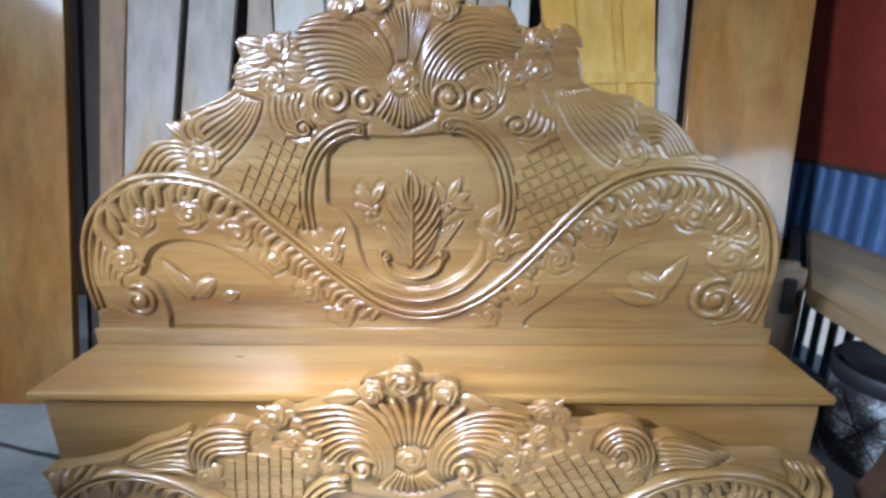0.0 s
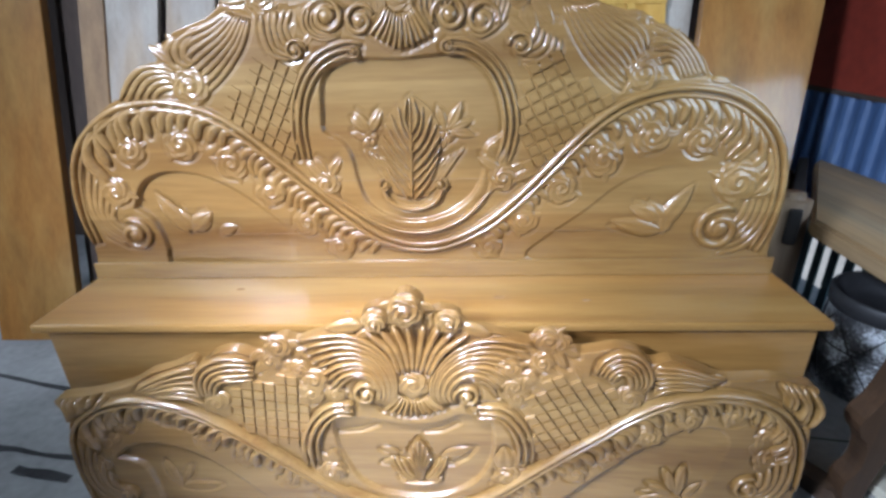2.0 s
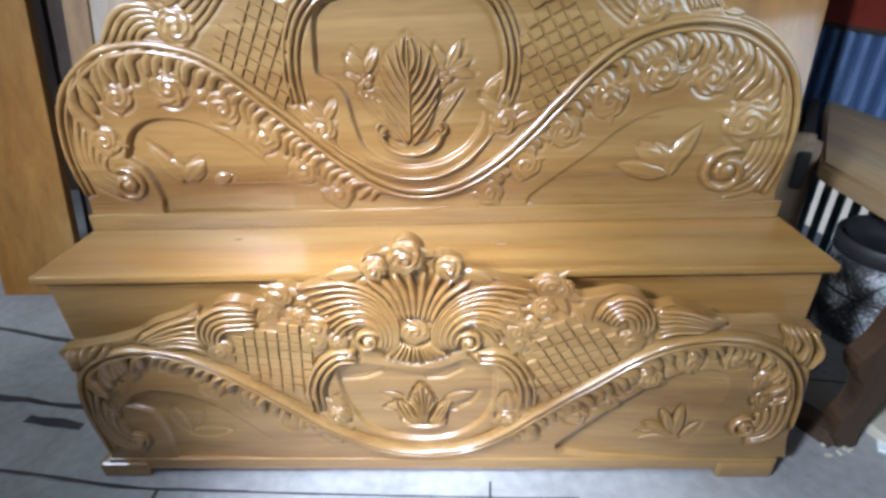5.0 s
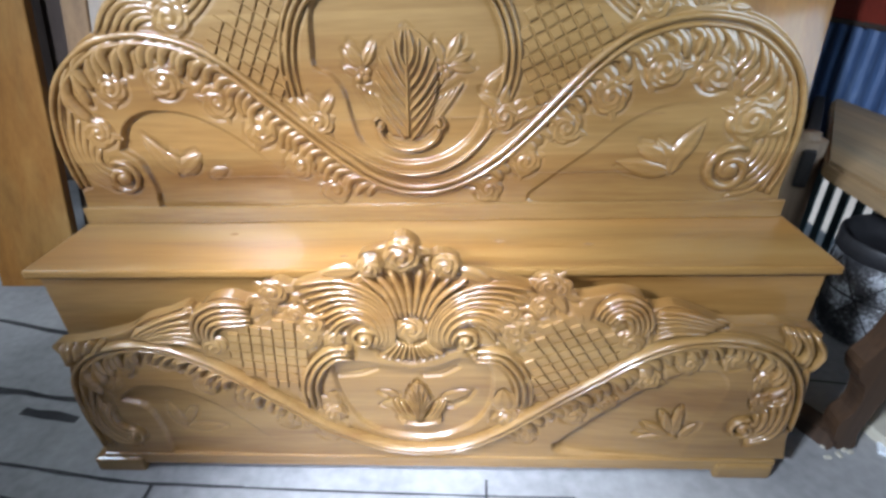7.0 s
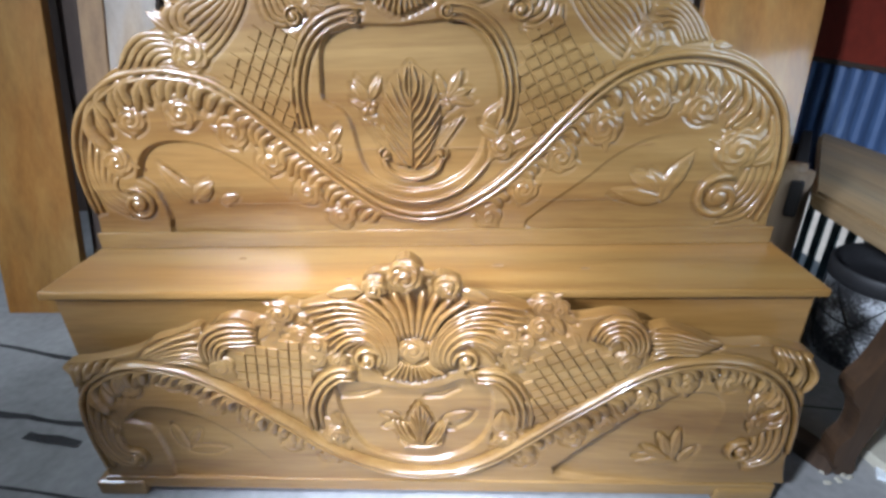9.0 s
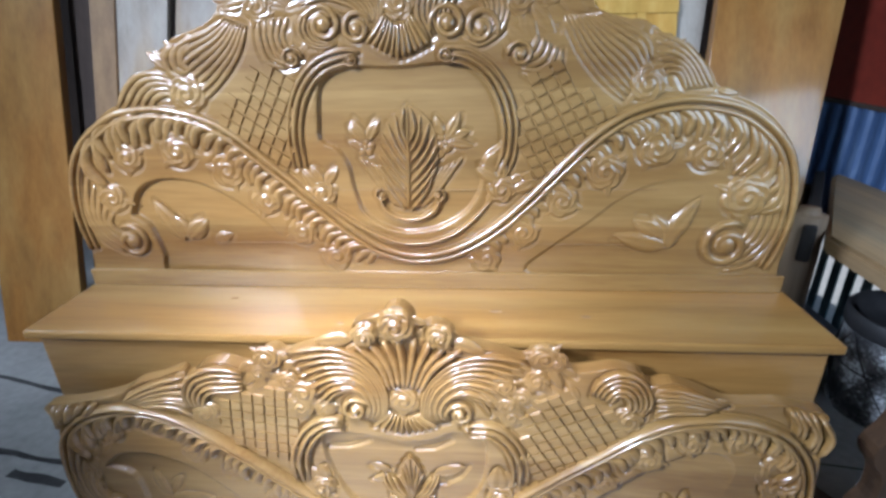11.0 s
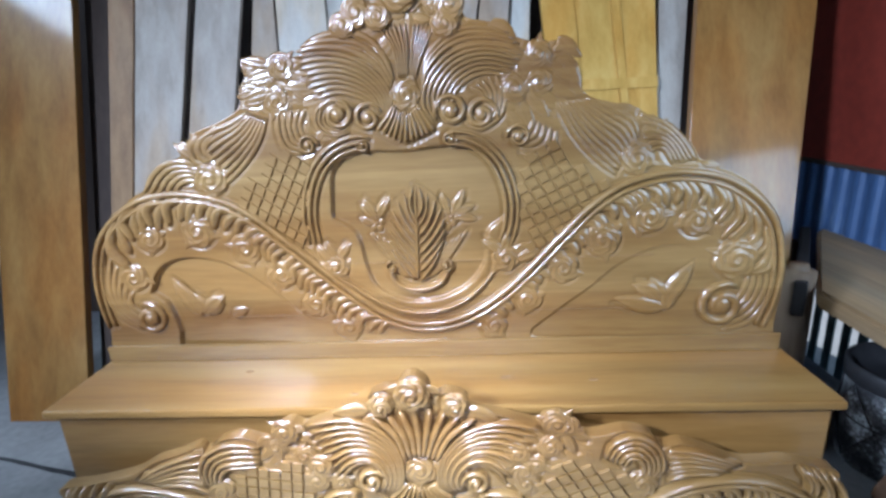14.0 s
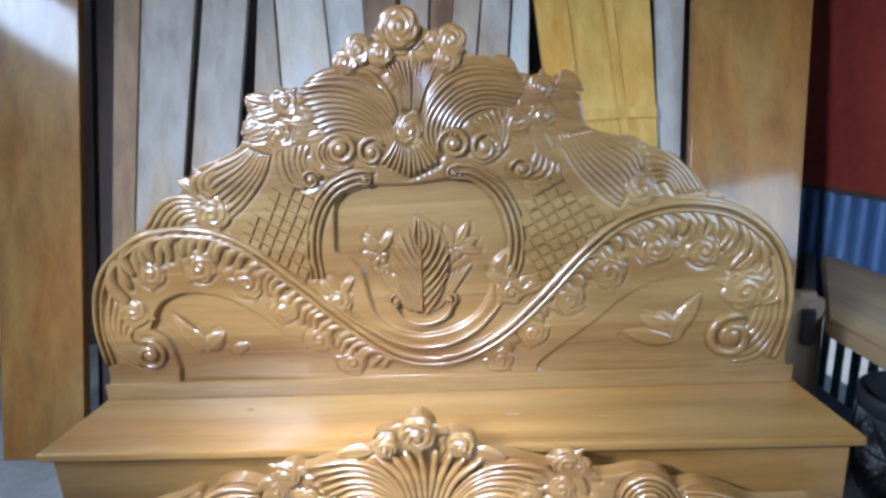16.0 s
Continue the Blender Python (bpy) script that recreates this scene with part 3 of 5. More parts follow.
def ribbon(name, pts, wide, label):
    """A ragged dark joint in the concrete, a little proud of it."""
    bm = bmesh.new()
    p = resample(pts, 40)
    d = np.gradient(p, axis=0)
    d /= np.linalg.norm(d, axis=1)[:, None]
    rows = []
    for i, (q, e) in enumerate(zip(p, d)):
        a = wide * (0.5 + 0.5 * noise.noise((q[0] * 9, q[1] * 9, 3.0))) + 0.002
        b = wide * (0.5 + 0.5 * noise.noise((q[0] * 11, q[1] * 9, 8.0))) + 0.002
        rows.append([bm.verts.new((q[0] - e[1] * a, q[1] + e[0] * a, 0.003)), bm.verts.new((q[0] + e[1] * b, q[1] - e[0] * b, 0.003))])
    for a, b in zip(rows, rows[1:]):
        bm.faces.new((a[0], a[1], b[1], b[0]))
    bmesh.ops.recalc_face_normals(bm, faces=bm.faces)
    return tagged(part(name, bm, CRACK), label, "floor joint", "", "structure")


ribbon("joint_1", [(-2.4, 0.46), (-1.81, 0.345), (-1.46, 0.262), (-1.0, 0.16)], 0.016, "dark open joint in the concrete floor")
ribbon("joint_2", [(-1.75, 0.0), (-1.448, -0.045), (-1.32, -0.066), (-1.205, -0.079), (-0.95, -0.1)], 0.02, "ragged dark joint in the concrete floor")
ribbon("joint_3", [(-1.34, -0.13), (-1.25, -0.148), (-1.13, -0.165)], 0.024, "short dark scar in the concrete floor")
ribbon("joint_4", [(-1.6, -0.29), (-1.254, -0.328), (-0.9, -0.375), (-0.761, -0.387), (-0.5, -0.394)], 0.006, "dark joint in the concrete floor")
ribbon("joint_9", [(-0.52, -0.394), (-0.3, -0.4), (0.165, -0.409), (0.4, -0.41)], 0.0018, "thin joint in the concrete floor")
ribbon("joint_5", [(-0.761, -0.387), (-0.76, -0.42), (-0.765, -0.5)], 0.008, "dark crossing joint in the concrete floor")
ribbon("joint_6", [(0.168, -0.36), (0.165, -0.409), (0.16, -0.55)], 0.0015, "thin crossing joint in the concrete floor")
ribbon("joint_7", [(1.0, 0.05), (1.26, 0.022), (1.375, 0.005), (1.6, -0.02)], 0.003, "thin joint in the concrete floor")
ribbon("joint_8", [(-1.35, -0.40), (-1.2, -0.43), (-1.1, -0.45)], 0.014, "dark scar in the concrete floor")

# ---- boards leaning on the wall ----
def leaning_board(name, x0, x1, x2, x3, off, thick, material, label, z1=2.4):
    """A plank on edge of the floor that leans back: left x at the foot and top, right x at foot and top."""
    bm = bmesh.new()
    ys = lambda z: 0.6 + off + 0.3 * z
    vs = []
    for dy in (0.0, thick):
        for xa, z in ((x0, 0.0), (x2, 0.0), (x3, z1), (x1, z1)):
            vs.append(bm.verts.new((xa, ys(z) + dy, z)))
    for q in ((0, 1, 2, 3), (7, 6, 5, 4), (0, 4, 5, 1), (1, 5, 6, 2), (2, 6, 7, 3), (3, 7, 4, 0)):
        bm.faces.new([vs[i] for i in q])
    bmesh.ops.bevel(bm, geom=list(bm.edges), offset=0.003, segments=1, affect="EDGES")
    bmesh.ops.recalc_face_normals(bm, faces=bm.faces)
    ob = part(name, bm, material)
    return tagged(ob, label, "board", "boards leaning on the wall")


leaning_board("plank", -2.018, -2.127, -1.637, -1.679, 0.0, 0.045, HONEY, "wide varnished honey-coloured board leaning on the wall")
leaning_board("plank", -1.656, -1.713, -1.545, -1.535, 0.12, 0.03, DARKWALL, "narrow dark brown board leaning in the gap")
leaning_board("plank", -1.553, -1.527, -1.466, -1.391, 0.05, 0.03, DULL_HONEY, "narrow honey-brown board leaning on the wall")
leaning_board("plank", -1.468, -1.392, -1.305, -1.104, 0.06, 0.03, GREY, "grey-brown sawn board leaning on the wall")
leaning_board("plank", -1.270, -1.067, -1.070, -0.846, 0.06, 0.03, GREY, "lilac-grey sawn board leaning on the wall")
leaning_board("plank", -0.964, -0.830, -0.650, -0.803, 0.1, 0.03, GREY, "narrow grey board leaning on the wall")
leaning_board("plank", -0.637, -0.776, -0.349, -0.569, 0.06, 0.03, PALE, "pale whitish sawn board leaning on the wall")
leaning_board("plank", -0.347, -0.566, -0.214, -0.377, 0.08, 0.03, PALE, "pale grey sawn board leaning on the wall")
leaning_board("plank", -0.205, -0.368, -0.257, -0.166, 0.06, 0.03, BROWN, "brownish sawn board leaning on the wall")
leaning_board("plank", -0.247, -0.155, -0.181, 0.001, 0.1, 0.03, GREY, "grey sawn board leaning on the wall")
leaning_board("plank", -0.172, 0.010, -0.202, 0.151, 0.12, 0.03, BROWN, "dark brown board leaning on the wall")
leaning_board("plank", -0.163, 0.148, -0.040, 0.270, 0.06, 0.03, GREY, "grey sawn board leaning on the wall")
leaning_board("plank", -0.013, 0.272, 0.147, 0.391, 0.04, 0.03, GREY, "light grey sawn board leaning on the wall")
leaning_board("plank", 0.137, 0.407, 0.310, 0.458, 0.07, 0.03, PALE, "narrow pale board leaning on the wall")
leaning_board("plank", 0.586, 0.409, 0.941, 0.965, 0.06, 0.035, YELLOW, "fresh yellow panelled board leaning on the wall")
leaning_board("plank", 0.898, 1.023, 0.945, 1.185, 0.1, 0.03, GREY, "grey sawn board leaning on the wall")
leaning_board("plank", 0.963, 1.190, 1.372, 1.725, 0.02, 0.045, HONEY, "wide glossy honey-coloured board leaning on the wall")

yellow = [o for o in scene.objects if o.get("label", "").startswith("fresh yellow")][0]


def yellow_strip(name, x0, x1, x2, x3, off, z0=0.0, z1=2.4):
    """A raised strip on the yellow board; its four x are those at the floor and at 2.4 m."""
    bm = bmesh.new()
    at = lambda a, b, z: a + (b - a) * z / 2.4
    vs = []
    for dy in (0.0, 0.012):
        for a, b, z in ((x0, x1, z0), (x2, x3, z0), (x2, x3, z1), (x0, x1, z1)):
            vs.append(bm.verts.new((at(a, b, z), 0.6 + off + 0.3 * z + dy, z)))
    for q in ((0, 1, 2, 3), (7, 6, 5, 4), (0, 4, 5, 1), (1, 5, 6, 2), (2, 6, 7, 3), (3, 7, 4, 0)):
        bm.faces.new([vs[i] for i in q])
    bmesh.ops.recalc_face_normals(bm, faces=bm.faces)
    return part(name, bm, YELLOW, yellow)


yellow_strip("stile", 0.586, 0.409, 0.721, 0.554, 0.048)
yellow_strip("stile", 0.884, 0.714, 0.901, 0.760, 0.048)
yellow_strip("cross_rail", 0.548, 0.690, 0.932, 0.968, 0.046, 1.335, 1.38)

# ---- the right-hand corner ----
bench = thing("workbench", (1.6, 0.3, 0), "worn grey-brown plank workbench along the blue wall", "workbench")
bm = bmesh.new()
corners = [(1.31, -0.6), (1.885, -0.6), (1.885, 1.25), (1.84, 1.22), (1.33, 0.42)]
under, over = ([bm.verts.new((x, y, z)) for x, y in corners] for z in (0.555, 0.62))
bm.faces.new(over)
bm.faces.new(under[::-1])
for k in range(5):
    bm.faces.new((under[k - 1], under[k], over[k], over[k - 1]))
bmesh.ops.bevel(bm, geom=list(bm.edges), offset=0.012, segments=2, affect="EDGES")
part("top", bm, BENCHWOOD, bench)
# end board, much darker than the bench top
bm = box(bmesh.new(), (-0.022, -0.46, 0.06), (0.022, 0.46, 0.195), 0.012)
bmesh.ops.transform(bm, matrix=pose(1.545, 0.85, 0.44, 0, 0, -32.5), verts=bm.verts)
part("end_board", bm, NEAR_BLACK, bench, "near-black end board")
box_part("leg", (1.36, -0.5, 0.0), (1.43, -0.43, 0.57), DARKWOOD, bench)
box_part("leg", (1.71, -0.5, 0.0), (1.78, -0.43, 0.57), DARKWOOD, bench)
box_part("leg", (1.71, 1.17, 0.0), (1.78, 1.24, 0.57), DARKWOOD, bench)
bm = bmesh.new()
bmesh.ops.create_cone(bm, cap_ends=True, segments=20, radius1=0.068, radius2=0.06, depth=0.68, matrix=Matrix.Translation((1.33, 0.54, 0.34)))
bmesh.ops.bevel(bm, geom=[e for e in bm.edges if all(v.co.z > 0.6 for v in e.verts)], offset=0.025, segments=3, affect="EDGES")
tagged(part("wooden_post", bm, BROWN, None, "", True), "dark brown rounded wooden post behind the headboard", "post")
# added box that stands for the dark, shaded space below the bench
tagged(box_part("crate", (1.2, 0.36, 0.0), (1.42, 0.56, 0.17), DARKWOOD, None, "", 0.006), "dark wooden box added to fill the dark space under the workbench", "crate")


def lathe(bm, x, y, prof, seg=32):
    rings = [[bm.verts.new((x + r * math.cos(2 * math.pi * k / seg), y + r * math.sin(2 * math.pi * k / seg), z)) for k in range(seg)] for r, z in prof]
    for a, b in zip(rings, rings[1:]):
        for k in range(seg):
            bm.faces.new((a[k - 1], a[k], b[k], b[k - 1]))
    bm.faces.new(rings[0])
    bm.faces.new(rings[-1])
    bmesh.ops.recalc_face_normals(bm, faces=bm.faces)
    return bm


# a round black stool with crossed wires, simplified to an open drum
drum = thing("drum", (1.6, 0.3, 0), "black round stool with whitish paint stains, built as an open drum", "drum")
part("body", lathe(bmesh.new(), 1.6, 0.3, [(0.155, 0.0), (0.165, 0.01), (0.17, 0.12), (0.174, 0.125), (0.17, 0.13), (0.172, 0.33), (0.165, 0.33), (0.16, 0.03)]), STAINED, drum, "", True)
part("rim", lathe(bmesh.new(), 1.6, 0.3, [(0.17, 0.318), (0.181, 0.324), (0.183, 0.38), (0.176, 0.388), (0.168, 0.384), (0.164, 0.32)]), BLACK, drum, "black rolled rim", True)

def drum_wire(points):
    """A thin rod that follows the side of the drum; places are (angle in degrees, height)."""
    bm = bmesh.new()
    p = [(1.6 + (0.178) * math.cos(radians(a)), 0.3 + (0.178) * math.sin(radians(a)), z) for a, z in points]
    rings = []
    for x, y, z in p:
        out = Vector((x - 1.6, y - 0.3, 0)).normalized()
        rings.append([bm.verts.new(Vector((x, y, z)) + out * 0.004 * math.cos(q) + Vector((0, 0, 0.004 * math.sin(q)))) for q in (0.0, 1.57, 3.14, 4.71)])
    for a, b in zip(rings, rings[1:]):
        for k in range(4):
            bm.faces.new((a[k - 1], a[k], b[k], b[k - 1]))
    bmesh.ops.recalc_face_normals(bm, faces=bm.faces)
    part("wire", bm, BLACK, drum, "thin black wire", True)


drum_wire([(a, 0.19) for a in range(0, 361, 15)])
for a0 in range(0, 360, 60):
    drum_wire([(a0 + 60 * k / 6, 0.04 + 0.28 * k / 6) for k in range(7)])
    drum_wire([(a0 + 60 - 60 * k / 6, 0.04 + 0.28 * k / 6) for k in range(7)])

side_table = thing("side_table", (1.17, -0.22, 0), "dark brown carved table leg with a curved foot", "table")
leg_line = [(1.165, 0.0), (1.215, 0.0), (1.205, 0.058), (1.213, 0.12), (1.222, 0.18), (1.24, 0.27), (1.27, 0.36), (1.275, 0.56), (1.2, 0.56), (1.169, 0.431), (1.151, 0.369), (1.122, 0.312), (1.135, 0.268), (1.161, 0.232), (1.168, 0.159), (1.142, 0.1), (1.15, 0.04)]
part("leg", slab(bmesh.new(), closed(leg_line, 60), -0.245, -0.185), DARKWOOD, side_table)
bm = slab(bmesh.new(), [(0.0, 0.0), (0.16, 0.0), (0.175, 0.03), (0.14, 0.05), (0.02, 0.055), (-0.01, 0.03)], -0.03, 0.03)
bmesh.ops.transform(bm, matrix=pose(1.165, -0.235, 0, 0, 0, 118), verts=bm.verts)
part("foot_rail", bm, DARKWOOD, side_table)
bm = box(bmesh.new(), (-0.2, -0.09, 0.0), (0.3, 0.09, 0.035), 0.004)
bmesh.ops.transform(bm, matrix=pose(1.47, -0.12, 0, 0, 0, 18), verts=bm.verts)
tagged(part("offcut", bm, BEIGE), "pale beige board offcut lying on the floor", "board")
bm = box(bmesh.new(), (-0.035, -0.02, 0.0), (0.035, 0.02, 0.012), 0.003)
bmesh.ops.transform(bm, matrix=pose(1.31, -0.26, 0, 0, 0, -30), verts=bm.verts)
tagged(part("paper_scrap", bm, WHITE), "small white scrap on the floor", "scrap")
for k in range(5):
    bm = box(bmesh.new(), (-0.009, -0.005, 0.0), (0.009, 0.005, 0.006), 0.0015)
    bmesh.ops.transform(bm, matrix=pose(1.125 + 0.012 * ((k * 5) % 7), -0.275 + 0.009 * ((k * 3) % 5), 0, 0, 0, 50 * k), verts=bm.verts)
    tagged(part("wood_chip", bm, BEIGE), "pale wood chip on the floor by the table leg", "wood chip", "wood chips")

# ---- bed ----
SHELF = 0.625
storage = thing("headboard_box", (0, -0.12, 0), "varnished golden teak storage box with a plain shelf top", "bed box")
box_part("top", (-0.955, -0.262, SHELF - 0.022), (0.962, 0.03, SHELF), VARNISH_TOP, storage, "smooth golden shelf top, lighter than the box front", 0.006)
box_part("front_panel", (-0.932, -0.243, 0.0), (0.942, -0.221, SHELF - 0.022), VARNISH, storage)
box_part("side_panel", (-0.932, -0.221, 0.0), (-0.91, 0.03, SHELF - 0.022), VARNISH, storage)
box_part("side_panel", (0.92, -0.221, 0.0), (0.942, 0.03, SHELF - 0.022), VARNISH, storage)
box_part("back_panel", (-0.91, 0.008, 0.0), (0.92, 0.03, SHELF - 0.022), VARNISH, storage)

headboard = thing("headboard", (0, 0.05, 0), "tall carved golden teak headboard with roses and scrolls", "headboard")
HY = -0.006
H_LEFT = [(-0.950, 0.626), (-0.932, 0.718), (-0.938, 0.800), (-0.937, 0.887), (-0.917, 0.960), (-0.885, 1.018), (-0.835, 1.067), (-0.765, 1.117), (-0.726, 1.130), (-0.697, 1.174), (-0.667, 1.199), (-0.625, 1.211), (-0.621, 1.235), (-0.583, 1.262), (-0.566, 1.275), (-0.517, 1.291), (-0.478, 1.306), (-0.446, 1.334), (-0.443, 1.370), (-0.425, 1.396), (-0.427, 1.438), (-0.369, 1.432), (-0.312, 1.436), (-0.269, 1.445), (-0.277, 1.458), (-0.244, 1.482), (-0.206, 1.493), (-0.174, 1.497), (-0.172, 1.529), (-0.148, 1.550), (-0.101, 1.552), (-0.089, 1.577), (-0.064, 1.593), (-0.030, 1.603)]
H_RIGHT = [(0.002, 1.591), (0.022, 1.569), (0.046, 1.556), (0.082, 1.562), (0.112, 1.548), (0.124, 1.507), (0.169, 1.495), (0.217, 1.481), (0.231, 1.462), (0.270, 1.447), (0.302, 1.438), (0.336, 1.444), (0.377, 1.446), (0.367, 1.417), (0.390, 1.390), (0.396, 1.348), (0.416, 1.315), (0.475, 1.296), (0.529, 1.284), (0.567, 1.259), (0.610, 1.246), (0.645, 1.217), (0.678, 1.181), (0.696, 1.152), (0.740, 1.131), (0.805, 1.102), (0.862, 1.051), (0.903, 0.997), (0.928, 0.935), (0.940, 0.859), (0.938, 0.782), (0.931, 0.712), (0.935, 0.671), (0.953, 0.628)]
H_FIELD = [(-0.208, 1.187), (-0.140, 1.203), (-0.040, 1.201), (0.074, 1.209), (0.144, 1.200), (0.192, 1.165), (0.218, 1.106), (0.224, 1.041), (0.201, 1.012), (0.167, 0.983), (0.159, 0.907), (0.122, 0.846), (0.053, 0.803), (-0.032, 0.790), (-0.099, 0.809), (-0.145, 0.848), (-0.165, 0.909), (-0.176, 0.972), (-0.202, 1.012), (-0.240, 1.032), (-0.240, 1.075), (-0.231, 1.154)]
H_LOBE_A = [(-0.784, 0.835), (-0.757, 0.893), (-0.719, 0.923), (-0.657, 0.935), (-0.573, 0.922), (-0.493, 0.881), (-0.416, 0.818), (-0.347, 0.745), (-0.30, 0.68), (-0.550, 0.655), (-0.715, 0.66), (-0.722, 0.72), (-0.732, 0.771), (-0.747, 0.809)]
H_LOBE_B = [(0.285, 0.700), (0.368, 0.766), (0.441, 0.821), (0.498, 0.872), (0.568, 0.912), (0.638, 0.929), (0.71, 0.915), (0.735, 0.85), (0.72, 0.77), (0.72, 0.68), (0.5, 0.66), (0.3, 0.67)]
box_part("base_rail", (-0.948, -0.014, SHELF), (0.95, HY, SHELF + 0.05), VARNISH, headboard, "", 0.004)

# sweeping rails
rail(headboard, HY, "rail", [(-0.928, 0.735), (-0.936, 0.783), (-0.938, 0.846), (-0.928, 0.912), (-0.911, 0.965), (-0.881, 1.014), (-0.832, 1.059), (-0.769, 1.096), (-0.705, 1.111), (-0.637, 1.114), (-0.572, 1.103), (-0.509, 1.081), (-0.447, 1.041), (-0.386, 0.988), (-0.324, 0.932), (-0.262, 0.875), (-0.191, 0.813), (-0.119, 0.759), (-0.051, 0.732), (0.018, 0.726), (0.088, 0.743), (0.150, 0.774), (0.211, 0.818), (0.279, 0.883), (0.352, 0.962), (0.422, 1.034), (0.491, 1.085), (0.559, 1.111), (0.627, 1.122), (0.695, 1.118), (0.764, 1.101), (0.827, 1.064), (0.879, 1.013), (0.911, 0.950), (0.926, 0.875), (0.926, 0.814), (0.916, 0.746), (0.898, 0.692)], 0.019, 0.015, 150, (0.5, 1, 0.5), (0.0, -0.019))
rail(headboard, HY, "cartouche_rib", [(-0.131, 1.220), (-0.152, 1.226), (-0.181, 1.222), (-0.223, 1.205), (-0.264, 1.164), (-0.291, 1.106), (-0.303, 1.035), (-0.297, 0.965)], 0.013, 0.011, 40, (0.6, 1, 0.5), (0.0, 0.016, -0.015))
rail(headboard, HY, "cartouche_rib", [(0.075, 1.228), (0.128, 1.220), (0.180, 1.184), (0.214, 1.125), (0.230, 1.055), (0.225, 0.993), (0.210, 0.948)], 0.013, 0.011, 40, (0.6, 1, 0.5), (0.0, 0.016, -0.015))
rail(headboard, HY, "cartouche_rib", [(-0.261, 0.885), (-0.189, 0.831), (-0.116, 0.785), (-0.041, 0.761), (0.035, 0.765), (0.105, 0.795), (0.156, 0.841), (0.183, 0.875)], 0.012, 0.013, 40)

# combs of short leaves between the rail and the roses
comb(headboard, HY, "border_leaf", [(-0.870, 1.006), (-0.829, 1.056), (-0.768, 1.090), (-0.688, 1.103), (-0.597, 1.099), (-0.524, 1.078), (-0.462, 1.039), (-0.402, 0.982)], [(-0.828, 0.903), (-0.806, 0.967), (-0.750, 1.005), (-0.680, 1.024), (-0.609, 1.030), (-0.537, 1.002), (-0.483, 0.969), (-0.436, 0.910)], 19, -0.1, -0.2, 0.017, 0.015)
comb(headboard, HY, "border_leaf", [(-0.415, 0.994), (-0.348, 0.928), (-0.279, 0.862), (-0.208, 0.797), (-0.135, 0.745), (-0.076, 0.714)], [(-0.436, 0.910), (-0.393, 0.873), (-0.313, 0.794), (-0.238, 0.728), (-0.186, 0.701), (-0.124, 0.690)], 17, -0.05, -0.2, 0.016, 0.013)
comb(headboard, HY, "border_leaf", [(0.095, 0.727), (0.172, 0.770), (0.248, 0.831), (0.323, 0.909), (0.394, 0.985), (0.464, 1.047), (0.519, 1.076)], [(0.139, 0.690), (0.193, 0.723), (0.277, 0.795), (0.366, 0.880), (0.438, 0.941), (0.480, 0.981), (0.549, 1.022)], 19, 0.05, 0.2, 0.016, 0.01)
comb(headboard, HY, "border_leaf", [(0.505, 1.074), (0.574, 1.096), (0.642, 1.104), (0.710, 1.098), (0.779, 1.072), (0.837, 1.026), (0.881, 0.966), (0.905, 0.891)], [(0.519, 1.003), (0.581, 1.017), (0.646, 1.024), (0.705, 1.004), (0.761, 0.954), (0.801, 0.903), (0.824, 0.864), (0.840, 0.830)], 20, 0.1, 0.2, 0.018, 0.0095)
flutes(headboard, HY, "scroll_flute", [(-0.886, 0.975), (-0.907, 0.911), (-0.914, 0.837), (-0.890, 0.771), (-0.830, 0.723)], [(-0.831, 0.842), (-0.849, 0.821), (-0.847, 0.797), (-0.823, 0.779), (-0.797, 0.772)], 6, 0.014)
flutes(headboard, HY, "scroll_flute", [(0.909, 0.876), (0.912, 0.815), (0.897, 0.753), (0.858, 0.703), (0.795, 0.684)], [(0.847, 0.840), (0.844, 0.817), (0.837, 0.789), (0.820, 0.768), (0.807, 0.756)], 5, 0.014)
X1 = [(-0.800, 0.758, 0.048), (0.787, 0.757, 0.063), (-0.125, 1.286, 0.037), (-0.202, 1.296, 0.042), (0.083, 1.294, 0.042), (0.158, 1.282, 0.041), (-0.284, 1.225, 0.026), (0.249, 1.225, 0.030), (-0.145, 1.221, 0.017), (0.078, 1.228, 0.019)]
for (x, z, r), start, hand in zip(X1, (120, 60, 20, 160, 200, -20, 0, 180, 180, 0), (-1, 1, 1, -1, -1, 1, 1, -1, 1, -1)):
    volute(headboard, HY, x, z, r, 1.7, start, hand, 0.01)
roses(headboard, HY, [(-0.753, 0.993, 0.035), (-0.613, 1.010, 0.041), (-0.490, 0.956, 0.039), (-0.400, 0.879, 0.036), (-0.313, 0.791, 0.035), (-0.227, 0.719, 0.036), (-0.823, 0.883, 0.036), (0.178, 0.714, 0.033), (0.270, 0.789, 0.036), (0.366, 0.875, 0.037), (0.466, 0.951, 0.041), (0.581, 1.009, 0.041), (0.703, 0.996, 0.039), (0.810, 0.887, 0.050)])
roses(headboard, HY, [(-0.555, 1.147, 0.041), (0.541, 1.157, 0.037), (-0.329, 1.417, 0.030), (-0.351, 1.336, 0.030), (0.295, 1.415, 0.029), (0.238, 1.339, 0.033), (0.298, 1.350, 0.030), (-0.027, 1.338, 0.035)])
roses(headboard, HY - 0.01, [(-0.167, 1.501, 0.026), (0.076, 1.493, 0.028), (-0.083, 1.515, 0.026), (-0.032, 1.570, 0.041), (-0.133, 1.528, 0.030), (0.088, 1.534, 0.031), (0.050, 1.537, 0.020)], 0.6, None, False)

